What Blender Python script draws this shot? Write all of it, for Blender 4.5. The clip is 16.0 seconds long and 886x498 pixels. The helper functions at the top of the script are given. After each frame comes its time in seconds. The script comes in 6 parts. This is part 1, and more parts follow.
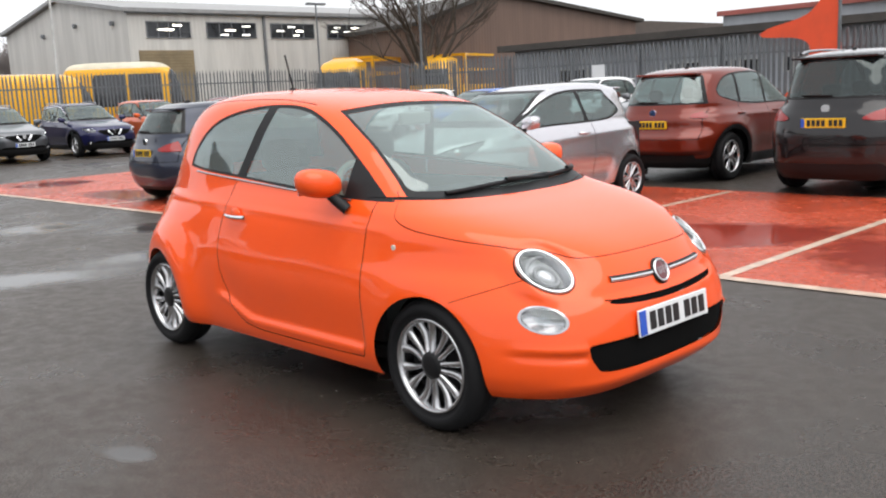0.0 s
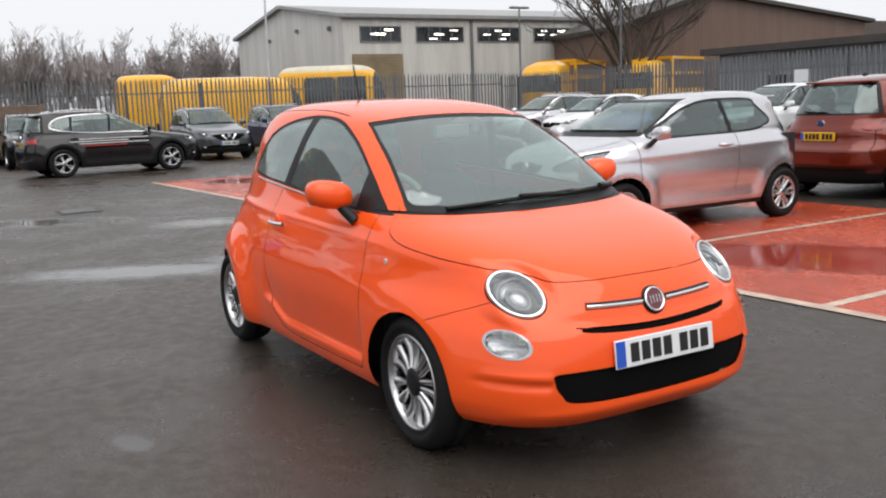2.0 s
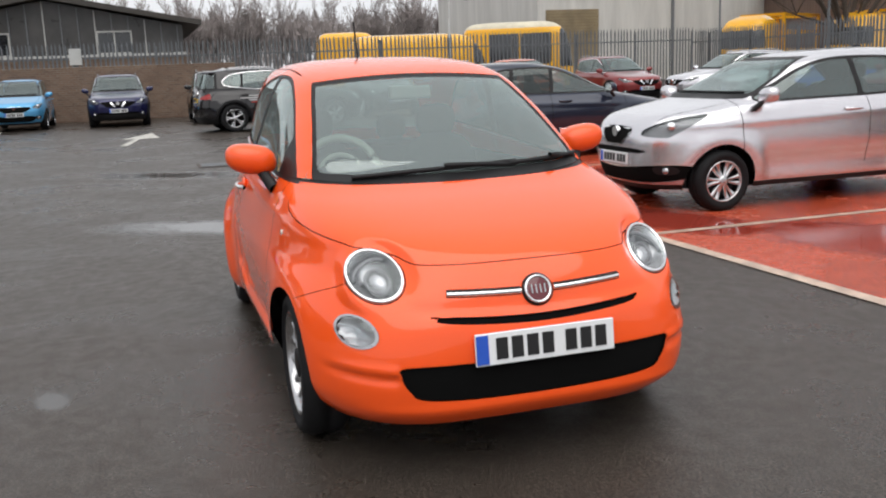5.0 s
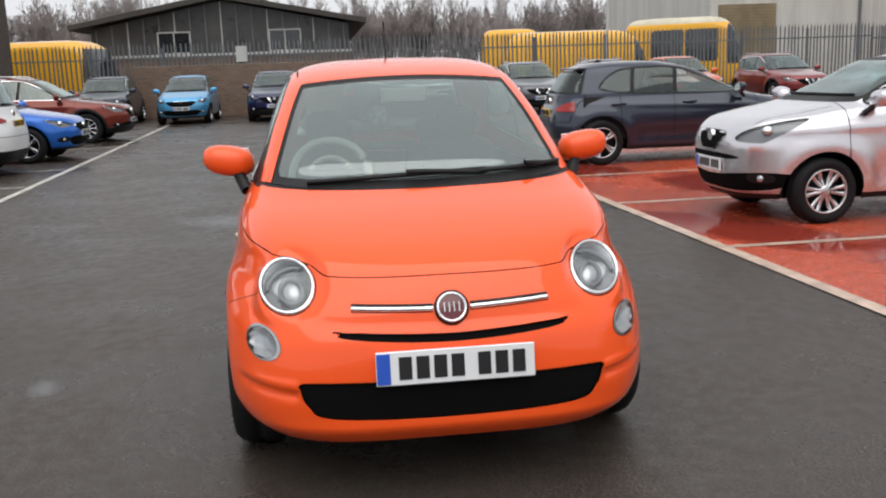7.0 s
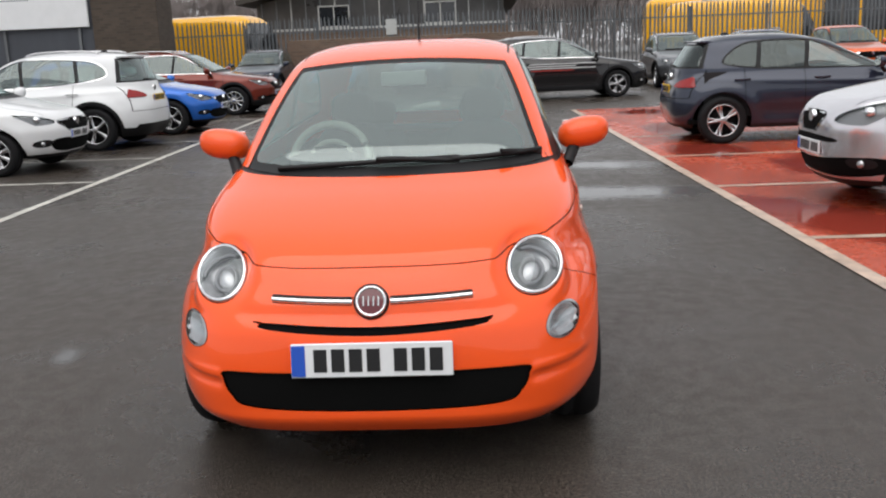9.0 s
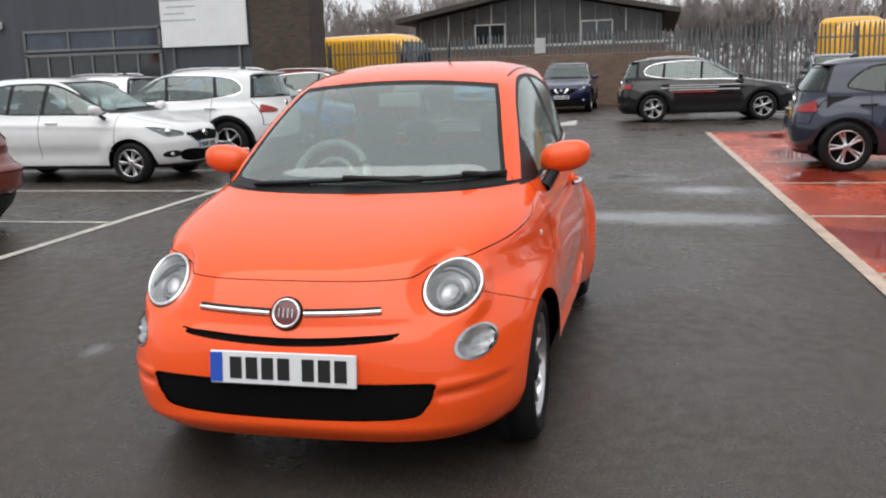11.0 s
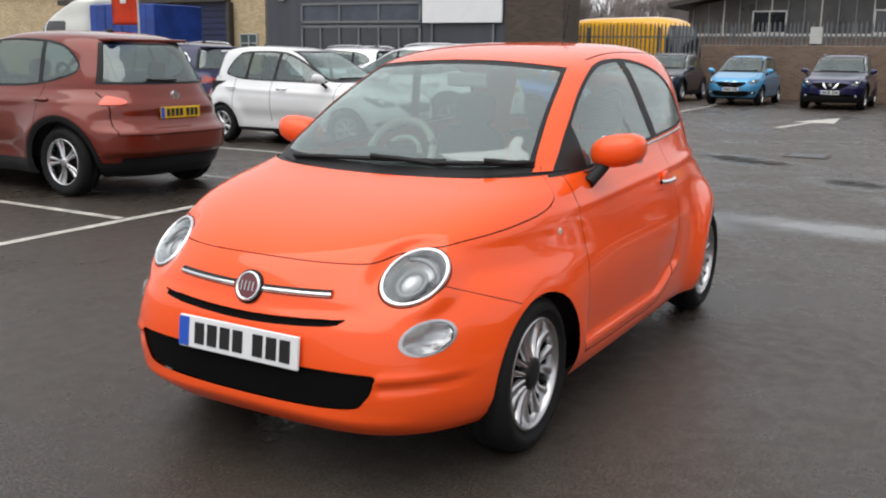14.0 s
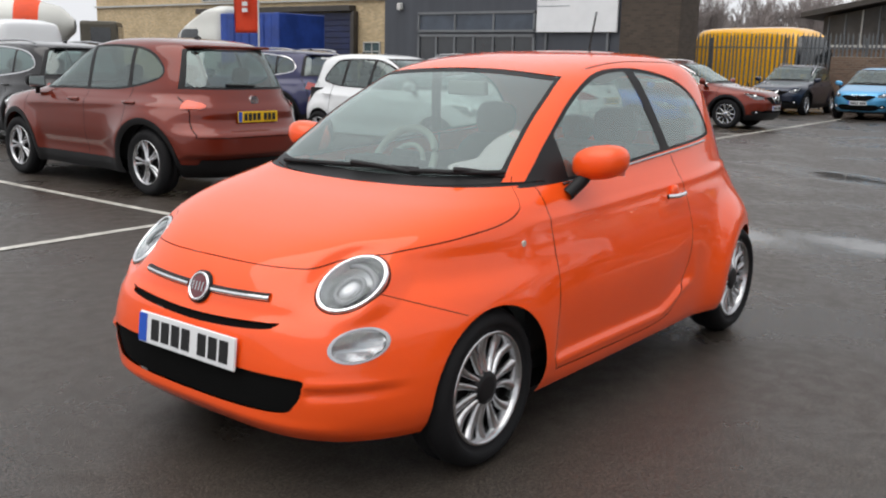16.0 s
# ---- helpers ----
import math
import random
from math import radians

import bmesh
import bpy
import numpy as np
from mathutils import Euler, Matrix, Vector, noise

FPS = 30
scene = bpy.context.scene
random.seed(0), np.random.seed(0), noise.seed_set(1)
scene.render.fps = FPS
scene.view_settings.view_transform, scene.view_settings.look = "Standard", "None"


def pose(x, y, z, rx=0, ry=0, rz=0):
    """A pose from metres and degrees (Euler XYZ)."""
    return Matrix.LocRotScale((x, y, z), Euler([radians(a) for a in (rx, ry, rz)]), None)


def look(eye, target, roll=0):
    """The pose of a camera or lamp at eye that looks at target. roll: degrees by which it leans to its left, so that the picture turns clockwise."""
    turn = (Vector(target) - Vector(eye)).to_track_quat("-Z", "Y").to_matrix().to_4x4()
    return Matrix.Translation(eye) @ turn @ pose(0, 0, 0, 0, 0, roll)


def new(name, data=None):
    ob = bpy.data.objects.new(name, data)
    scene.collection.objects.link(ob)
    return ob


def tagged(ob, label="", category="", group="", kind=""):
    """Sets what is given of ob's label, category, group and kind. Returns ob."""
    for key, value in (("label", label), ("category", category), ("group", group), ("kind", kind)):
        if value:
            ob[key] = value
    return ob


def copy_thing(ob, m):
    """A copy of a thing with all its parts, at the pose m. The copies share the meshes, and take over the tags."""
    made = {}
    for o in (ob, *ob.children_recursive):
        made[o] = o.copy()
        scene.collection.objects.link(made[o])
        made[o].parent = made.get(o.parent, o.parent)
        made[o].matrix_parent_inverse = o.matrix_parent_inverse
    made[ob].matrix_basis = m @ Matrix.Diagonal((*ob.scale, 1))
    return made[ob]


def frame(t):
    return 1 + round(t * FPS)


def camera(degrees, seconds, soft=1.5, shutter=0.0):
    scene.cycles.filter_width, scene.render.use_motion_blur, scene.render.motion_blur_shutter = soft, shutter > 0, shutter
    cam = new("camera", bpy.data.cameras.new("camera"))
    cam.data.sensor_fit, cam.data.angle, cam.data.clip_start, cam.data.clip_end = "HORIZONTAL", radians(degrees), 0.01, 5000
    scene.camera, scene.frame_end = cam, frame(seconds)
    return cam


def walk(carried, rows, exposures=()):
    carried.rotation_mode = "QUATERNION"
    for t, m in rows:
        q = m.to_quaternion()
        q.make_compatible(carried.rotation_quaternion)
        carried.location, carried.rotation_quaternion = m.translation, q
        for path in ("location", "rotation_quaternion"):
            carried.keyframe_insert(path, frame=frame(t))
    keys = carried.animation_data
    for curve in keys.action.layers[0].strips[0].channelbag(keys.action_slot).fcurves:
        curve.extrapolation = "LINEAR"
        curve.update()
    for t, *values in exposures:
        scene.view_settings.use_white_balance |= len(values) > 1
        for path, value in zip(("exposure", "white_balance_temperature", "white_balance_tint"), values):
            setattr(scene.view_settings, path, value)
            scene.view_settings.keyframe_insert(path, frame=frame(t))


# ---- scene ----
cam = camera(51.3, 16.0, 2.1)
PATH = [
    (0, (3.954, -3.318, 1.442), (2.527, -1.959, 1.104), -2.7),
    (0.5, (4.12, -3.185, 1.457), (2.618, -1.893, 1.18), -1.3),
    (1, (4.133, -2.967, 1.439), (2.558, -1.755, 1.212), 1.7),
    (1.5, (4.236, -2.752, 1.439), (2.621, -1.612, 1.132), 0.1),
    (2, (4.477, -2.544, 1.454), (2.776, -1.54, 1.14), -2.2),
    (2.5, (4.539, -2.357, 1.437), (2.83, -1.382, 1.08), -2.1),
    (3, (4.52, -2.114, 1.433), (2.8, -1.16, 1.069), -1.3),
    (3.5, (4.624, -1.886, 1.431), (2.881, -0.971, 1.078), -2.6),
    (4, (4.742, -1.663, 1.441), (2.959, -0.831, 1.081), -1.1),
    (4.5, (4.682, -1.462, 1.423), (2.851, -0.753, 1.041), -1.3),
    (7, (4.709, -0.381, 1.412), (2.76, -0.14, 1.031), -2.0),
    (7.5, (4.803, -0.165, 1.419), (2.851, -0.022, 1.007), -1.2),
    (8, (4.66, 0.016, 1.421), (2.704, 0.058, 1.004), -1.2),
    (8.5, (4.655, 0.195, 1.44), (2.702, 0.157, 1.009), -1.9),
    (11, (4.61, 1.22, 1.434), (2.7, 0.763, 1.055), -1.8),
    (11.5, (4.544, 1.33, 1.418), (2.667, 0.77, 1.013), -1.6),
    (12, (4.359, 1.42, 1.416), (2.514, 0.769, 1.004), -0.7),
    (12.5, (4.304, 1.552, 1.419), (2.484, 0.833, 1.006), -2.0),
    (13, (4.32, 1.846, 1.436), (2.538, 1.02, 1.06), -2.5),
    (13.5, (4.223, 1.98, 1.412), (2.491, 1.055, 1.032), -1.5),
    (14, (4.072, 2.059, 1.415), (2.378, 1.08, 1.003), 0.8),
    (14.5, (3.998, 2.195, 1.42), (2.333, 1.159, 1.028), -0.4),
    (15, (3.978, 2.449, 1.431), (2.358, 1.332, 1.076), -0.2),
    (15.5, (3.878, 2.515, 1.419), (2.308, 1.335, 1.041), -0.1),
    (16, (3.71, 2.534, 1.419), (2.164, 1.33, 1.021), 1.3),
]
walk(cam, [(t, look(eye, target, roll)) for t, eye, target, roll in PATH], [(0, 0.26), (0.5, 0.15), (1.0, -0.15), (1.5, -0.05), (3.5, 0.0), (7, -0.14), (12.5, -0.13), (14.5, 0.0), (16, -0.08)])

# ---- world, sun, exposure ----
world = bpy.data.worlds.new("overcast_sky")
scene.world = world
world.use_nodes = True
wt = world.node_tree
wt.nodes.clear()
sky = wt.nodes.new("ShaderNodeTexSky")
sky.sky_type, sky.sun_disc = "NISHITA", False
sky.sun_elevation, sky.sun_rotation = radians(66), radians(100)
sky.dust_density, sky.air_density = 4.0, 1.0
pale = wt.nodes.new("ShaderNodeHueSaturation")
pale.inputs["Saturation"].default_value = 0.12
cloud = wt.nodes.new("ShaderNodeMixRGB")
cloud.inputs[0].default_value = 0.86
cloud.inputs[2].default_value = (8.6, 8.75, 9.1, 1)
wbg = wt.nodes.new("ShaderNodeBackground")
wbg.inputs["Strength"].default_value = 0.118
wout = wt.nodes.new("ShaderNodeOutputWorld")
wt.links.new(sky.outputs[0], pale.inputs["Color"])
wt.links.new(pale.outputs[0], cloud.inputs[1])
wt.links.new(cloud.outputs[0], wbg.inputs["Color"])
wt.links.new(wbg.outputs[0], wout.inputs["Surface"])
sun = new("sun", bpy.data.lights.new("sun", "SUN"))
sun.data.energy, sun.data.angle, sun.data.color = 2.1, radians(75), (1.0, 0.97, 0.93)
sun.matrix_world = look((0, 0, 30), (-13, 3, 0))


# ---- materials ----
def nodes_of(name):
    m = bpy.data.materials.new(name)
    m.use_nodes = True
    t = m.node_tree
    return m, t, t.nodes["Principled BSDF"]


def link(t, a, b):
    t.links.new(a, b)


def noise_node(t, co, scale, detail=4.0, rough=0.6):
    n = t.nodes.new("ShaderNodeTexNoise")
    n.inputs["Scale"].default_value, n.inputs["Detail"].default_value, n.inputs["Roughness"].default_value = scale, detail, rough
    link(t, co, n.inputs["Vector"])
    return n.outputs["Fac"]


def calc(t, op, a, b=0.0, c=None, clamp=False):
    n = t.nodes.new("ShaderNodeMath")
    n.operation, n.use_clamp = op, clamp
    for k, v in enumerate((a, b) if c is None else (a, b, c)):
        if isinstance(v, (int, float)):
            n.inputs[k].default_value = v
        else:
            link(t, v, n.inputs[k])
    return n.outputs[0]


def ramp(t, fac, lo, hi, a=0.0, b=1.0):
    n = t.nodes.new("ShaderNodeMapRange")
    n.interpolation_type = "SMOOTHSTEP"
    link(t, fac, n.inputs["Value"])
    for k, v in zip(("From Min", "From Max", "To Min", "To Max"), (lo, hi, a, b)):
        n.inputs[k].default_value = v
    return n.outputs["Result"]


def mix(t, fac, a, b):
    n = t.nodes.new("ShaderNodeMixRGB")
    for k, v in enumerate((fac, a, b)):
        if isinstance(v, (int, float)):
            n.inputs[k].default_value = v
        elif isinstance(v, tuple):
            n.inputs[k].default_value = (*v[:3], 1)
        else:
            link(t, v, n.inputs[k])
    return n.outputs[0]


def bump(t, p, height, strength, distance=0.01):
    n = t.nodes.new("ShaderNodeBump")
    n.inputs["Strength"].default_value, n.inputs["Distance"].default_value = strength, distance
    link(t, height, n.inputs["Height"])
    link(t, n.outputs["Normal"], p.inputs["Normal"])


def surface(name, color, rough=0.5, metal=0.0, var=0.15, big=1.5, fine=60.0, relief=0.05, coat=0.0, spread=0.0, spec=0.5):
    """Colour with stains at one scale and grain at another, uneven gloss and fine relief."""
    m, t, p = nodes_of(name)
    co = t.nodes.new("ShaderNodeTexCoord").outputs["Object"]
    a, b = noise_node(t, co, big, 5), noise_node(t, co, fine, 3)
    dark = tuple(c * (1 - var) for c in color)
    light = tuple(min(1, c * (1 + var * 0.7)) for c in color)
    col = mix(t, ramp(t, a, 0.3, 0.7), dark, light)
    col = mix(t, ramp(t, b, 0.35, 0.65, 0.0, 0.35 * min(1, var * 3)), col, tuple(c * 0.72 for c in color))
    if spread:
        info = t.nodes.new("ShaderNodeObjectInfo").outputs["Random"]
        col = mix(t, calc(t, "MULTIPLY", info, spread), col, tuple(c * 0.5 for c in color))
    link(t, col, p.inputs["Base Color"])
    link(t, ramp(t, a, 0.2, 0.8, max(0.02, rough * 0.85), min(1, rough * 1.15)), p.inputs["Roughness"])
    p.inputs["Metallic"].default_value = metal
    p.inputs["Specular IOR Level"].default_value = spec
    if coat:
        p.inputs["Coat Weight"].default_value, p.inputs["Coat Roughness"].default_value = coat, 0.04
    if relief:
        bump(t, p, b, relief, 0.004)
    return m


def paint(name, color, metal=0.0, rough=0.32):
    """Wet car paint under clear coat, beaded with fine drops and a little road film low down."""
    m, t, p = nodes_of(name)
    co = t.nodes.new("ShaderNodeTexCoord").outputs["Object"]
    film = noise_node(t, co, 3.0, 5)
    flake = noise_node(t, co, 900.0, 1)
    col = mix(t, ramp(t, film, 0.35, 0.75, 0.0, 0.12), color, tuple(0.7 * c + 0.02 for c in color))
    col = mix(t, ramp(t, flake, 0.4, 0.6, 0.0, 0.25 if metal else 0.05), col, tuple(min(1, c * 1.5) for c in color))
    link(t, col, p.inputs["Base Color"])
    p.inputs["Metallic"].default_value, p.inputs["Roughness"].default_value = metal, rough
    p.inputs["Coat Weight"].default_value = 1.0
    p.inputs["Specular IOR Level"].default_value = 0.12
    link(t, ramp(t, film, 0.3, 0.7, 0.015, 0.06), p.inputs["Coat Roughness"])
    v = t.nodes.new("ShaderNodeTexVoronoi")
    v.inputs["Scale"].default_value = 130.0
    link(t, co, v.inputs["Vector"])
    drops = calc(t, "MULTIPLY", ramp(t, v.outputs["Distance"], 0.0, 0.35, 1.0, 0.0), ramp(t, noise_node(t, co, 14.0, 3), 0.5, 0.65))
    bump(t, p, drops, 0.07, 0.002)
    return m


def glass(name, tint, gloss=0.02, mist_sheen=0.0, face_on=0.05):
    """A single sheet of glass: tinted see-through, glossier at a grazing angle, with a pale diffuse veil."""
    m = bpy.data.materials.new(name)
    m.use_nodes = True
    t = m.node_tree
    t.nodes.clear()
    through_it = t.nodes.new("ShaderNodeBsdfTransparent")
    through_it.inputs["Color"].default_value = (*tint, 1)
    shine = t.nodes.new("ShaderNodeBsdfGlossy")
    shine.inputs["Roughness"].default_value = gloss
    shine.inputs["Color"].default_value = (0.90, 1.0, 0.98, 1)
    facing = t.nodes.new("ShaderNodeLayerWeight").outputs["Facing"]
    grazing = calc(t, "ADD", face_on, calc(t, "MULTIPLY", calc(t, "POWER", facing, 4.5), 1 - face_on), clamp=True)
    mixer = t.nodes.new("ShaderNodeMixShader")
    link(t, grazing, mixer.inputs[0])
    link(t, through_it.outputs[0], mixer.inputs[1])
    link(t, shine.outputs[0], mixer.inputs[2])
    out = t.nodes.new("ShaderNodeOutputMaterial")
    # veil of drizzle mist, with some reflected sky put in as pale diffuse colour
    film = t.nodes.new("ShaderNodeBsdfDiffuse")
    film.inputs["Color"].default_value = (0.70, 0.80, 0.79, 1)
    veiled = t.nodes.new("ShaderNodeMixShader")
    veiled.inputs[0].default_value = mist_sheen
    link(t, mixer.outputs[0], veiled.inputs[1])
    link(t, film.outputs[0], veiled.inputs[2])
    link(t, veiled.outputs[0], out.inputs["Surface"])
    return m


def glow(name, color, strength):
    m, t, p = nodes_of(name)
    p.inputs["Base Color"].default_value = (*color, 1)
    p.inputs["Emission Color"].default_value, p.inputs["Emission Strength"].default_value = (*color, 1), strength
    return m


def ellipse(t, pos, cx, cy, rx, ry, turn=0.0):
    """1 inside an ellipse on the ground, falling to 0 at its edge."""
    sep = t.nodes.new("ShaderNodeSeparateXYZ")
    link(t, pos, sep.inputs[0])
    x, y = calc(t, "SUBTRACT", sep.outputs[0], cx), calc(t, "SUBTRACT", sep.outputs[1], cy)
    c, s = math.cos(radians(turn)), math.sin(radians(turn))
    u = calc(t, "ADD", calc(t, "MULTIPLY", x, c / rx), calc(t, "MULTIPLY", y, s / rx))
    v = calc(t, "ADD", calc(t, "MULTIPLY", x, -s / ry), calc(t, "MULTIPLY", y, c / ry))
    return calc(t, "SUBTRACT", 1.0, calc(t, "ADD", calc(t, "MULTIPLY", u, u), calc(t, "MULTIPLY", v, v)))


def wet_ground(name, color, pools, rough, puddle_color, fine_dark=0.30, wander=1.0, wet=(0.46, 0.62), shore=(-0.15, 0.55), relief=0.6):
    """Wet chippings: coarse grain, damp patches, standing water in the listed pools (cx, cy, rx, ry, turn)."""
    m, t, p = nodes_of(name)
    pos = t.nodes.new("ShaderNodeNewGeometry").outputs["Position"]
    grain, mid, big = noise_node(t, pos, 85, 3, 0.75), noise_node(t, pos, 9, 4), noise_node(t, pos, 0.55, 5)
    edge = noise_node(t, pos, 3.2, 6, 0.7)
    pool = calc(t, "ADD", 0.0, -3.0)
    for q in pools:
        pool = calc(t, "MAXIMUM", pool, ellipse(t, pos, *q))
    pool = ramp(t, calc(t, "ADD", pool, calc(t, "MULTIPLY", calc(t, "SUBTRACT", edge, 0.5), 3.2 * wander)), *shore)
    damp = ramp(t, big, *wet)
    col = mix(t, ramp(t, grain, 0.36, 0.70), tuple(c * fine_dark for c in color), tuple(c * 2.3 for c in color))
    col = mix(t, ramp(t, mid, 0.35, 0.7, 0.0, 0.35), col, tuple(c * 0.7 for c in color))
    col = mix(t, calc(t, "MULTIPLY", damp, 0.3), col, tuple(c * 0.55 for c in color))
    col = mix(t, pool, col, puddle_color)
    link(t, col, p.inputs["Base Color"])
    r = calc(t, "SUBTRACT", rough, calc(t, "MULTIPLY", damp, rough * 0.45))
    r = calc(t, "MULTIPLY", r, ramp(t, mid, 0.3, 0.7, 0.8, 1.15))
    r = calc(t, "MULTIPLY", r, calc(t, "SUBTRACT", 1.0, calc(t, "MULTIPLY", pool, 0.9)), clamp=True)
    link(t, r, p.inputs["Roughness"])
    p.inputs["Specular IOR Level"].default_value = 0.36
    flat = calc(t, "MULTIPLY", calc(t, "SUBTRACT", 1.0, calc(t, "MULTIPLY", pool, 0.97)), grain)
    bump(t, p, flat, relief, 0.007)
    return m


ORANGE = paint("orange_car_paint", (0.94, 0.092, 0.008), rough=0.5)
ASPHALT = wet_ground("wet_asphalt", (0.049, 0.040, 0.033), [(-4.3, 1.2, 1.35, 0.42, 84), (-4.3, -0.7, 1.2, 0.4, 62), (0.35, -1.76, 0.13, 0.07, 10), (-9.5, -0.9, 1.2, 0.5, 60), (-7.6, 0.9, 0.7, 0.5, 70), (-6.3, 1.7, 0.6, 0.4, 80)], 0.42, (0.05, 0.048, 0.046), wander=0.55, shore=(-0.75, 1.0), relief=0.5, fine_dark=0.22)
RED_TARMAC = wet_ground("wet_red_tarmac", (0.37, 0.058, 0.026), [(-2.6, 3.1, 1.4, 0.5, 20), (-7.4, 3.2, 0.9, 0.6, 0), (-0.6, 4.3, 1.6, 0.8, 30), (1.7, 4.2, 1.2, 1.0, 0), (-10.5, 3.4, 1.2, 0.6, 0), (-5.6, 4.2, 1.2, 0.7, 0), (-14.2, 3.6, 0.8, 0.8, 0)], 0.3, (0.28, 0.04, 0.026), fine_dark=0.75, wander=0.6)
LINE = surface("worn_white_line_paint", (0.55, 0.53, 0.48), 0.4, var=0.35, big=6, fine=45, relief=0.2)
LINE_RED = surface("worn_line_paint_on_red", (0.55, 0.42, 0.33), 0.35, var=0.35, big=6, fine=45, relief=0.2)
BLACK_PLASTIC = surface("black_plastic", (0.009, 0.009, 0.010), 0.5, spec=0.3, var=0.1, relief=0.08, fine=300)
GAP = surface("dark_gap", (0.004, 0.004, 0.004), 0.9, var=0.05, relief=0, spec=0.1)
RUBBER = surface("tyre_rubber", (0.008, 0.008, 0.009), 0.75, spec=0.25, var=0.25, big=8, fine=120, relief=0.2)
ALLOY = surface("silver_alloy", (0.55, 0.55, 0.56), 0.24, metal=1.0, var=0.08, big=12, fine=90, relief=0.02)
DARK_ALLOY = surface("dark_alloy", (0.09, 0.09, 0.1), 0.3, metal=0.8, var=0.1, relief=0.02)
CHROME = surface("chrome", (0.85, 0.85, 0.86), 0.08, metal=1.0, var=0.03, relief=0)
GLASS = glass("car_window_glass", (0.56, 0.66, 0.63), mist_sheen=0.095, face_on=0.17)
GLASS_PARKED = glass("parked_car_glass", (0.42, 0.52, 0.51), mist_sheen=0.03, face_on=0.13)
GLASS_DARK = glass("privacy_glass", (0.16, 0.18, 0.19), face_on=0.07)
LENS = glass("clear_lens", (0.93, 0.94, 0.95))
RED_LENS = surface("red_lamp_lens", (0.26, 0.006, 0.006), 0.15, var=0.1, relief=0, coat=0.3)
ORANGE_LENS = surface("orange_lamp_lens", (0.72, 0.075, 0.02), 0.15, var=0.1, relief=0, coat=0.8)
LAMP_GREY = surface("grey_lamp_housing", (0.22, 0.22, 0.23), 0.35, metal=0.3, var=0.1, relief=0)
REFLECTOR = surface("lamp_reflector", (0.50, 0.50, 0.51), 0.24, metal=0.75, var=0.1, big=25, fine=45, relief=0.5)
SEAT = surface("dark_grey_seat_cloth", (0.05, 0.05, 0.055), 0.85, var=0.2, fine=200, relief=0.3)
DASH = surface("grey_dashboard_plastic", (0.03, 0.031, 0.033), 0.85, spec=0.15, var=0.1, fine=300, relief=0.2)
IVORY = surface("ivory_steering_trim", (0.62, 0.6, 0.54), 0.45, var=0.08, relief=0.05)
LINING = surface("light_grey_headlining", (0.42, 0.42, 0.4), 0.85, var=0.08, relief=0.1)
PLATE_WHITE = surface("white_plate_plastic", (0.78, 0.79, 0.8), 0.25, var=0.04, relief=0)
PLATE_YELLOW = surface("yellow_plate_plastic", (0.8, 0.5, 0.02), 0.25, var=0.04, relief=0)
PLATE_BLUE = surface("blue_plate_band", (0.02, 0.09, 0.5), 0.3, var=0.04, relief=0)
PLATE_INK = surface("black_plate_ink", (0.01, 0.01, 0.011), 0.4, var=0.04, relief=0)
WHITE_INK = surface("white_lettering_vinyl", (0.7, 0.7, 0.7), 0.4, var=0.06, relief=0)
RED_INK = surface("red_lettering_vinyl", (0.5, 0.03, 0.02), 0.4, var=0.06, relief=0)
BADGE_RED = surface("dark_red_badge_enamel", (0.12, 0.012, 0.018), 0.15, var=0.1, relief=0, coat=0.6)
STEEL = surface("galvanised_steel", (0.19, 0.20, 0.21), 0.5, metal=0.5, var=0.25, big=3, fine=40, relief=0.05, spread=0.4)


# ---- mesh tools ----
def link_mesh(name, V, F, mat, parent=None, N=None, smooth=True, label="", flip=False):
    """Triangles or quads given as arrays become one mesh object."""
    V, F = np.asarray(V, np.float32), np.asarray(F, np.int32)
    if flip:
        F = F[:, ::-1]
    me = bpy.data.meshes.new(name)
    k = F.shape[1]
    me.vertices.add(len(V))
    me.vertices.foreach_set("co", V.ravel())
    me.loops.add(F.size)
    me.loops.foreach_set("vertex_index", F.ravel())
    me.polygons.add(len(F))
    me.polygons.foreach_set("loop_start", np.arange(0, F.size, k, dtype=np.int32))
    me.polygons.foreach_set("loop_total", np.full(len(F), k, np.int32))
    me.polygons.foreach_set("use_smooth", np.full(len(F), smooth, bool))
    me.update(calc_edges=True)
    if N is not None and len(V):
        me.normals_split_custom_set_from_vertices(np.asarray(N, np.float32).tolist())
    me.materials.append(mat)
    ob = new(name, me)
    ob.parent = parent
    return tagged(ob, label)


def part(name, bm, mat, parent=None, label="", smooth=False):
    """Links a bmesh as one mesh object under a thing or a part."""
    me = bpy.data.meshes.new(name)
    bm.to_mesh(me)
    bm.free()
    for p in me.polygons:
        p.use_smooth = smooth
    me.materials.append(mat)
    ob = new(name, me)
    ob.parent = parent
    return tagged(ob, label)


def thing(name, m, label, category, group="", kind=""):
    ob = new(name)
    ob.matrix_world = m
    return tagged(ob, label, category, group, kind)


def boxes(items, bevel=0.0, segments=1):
    """A bmesh of boxes (cx, cy, cz, sx, sy, sz[, turn about z])."""
    bm = bmesh.new()
    for cx, cy, cz, sx, sy, sz, *turn in items:
        m = pose(cx, cy, cz, 0, 0, turn[0] if turn else 0) @ Matrix.Diagonal((sx, sy, sz, 1))
        bmesh.ops.create_cube(bm, size=1, matrix=m)
    if bevel:
        bmesh.ops.bevel(bm, geom=bm.edges[:], offset=bevel, segments=segments, affect="EDGES", profile=0.6)
    return bm


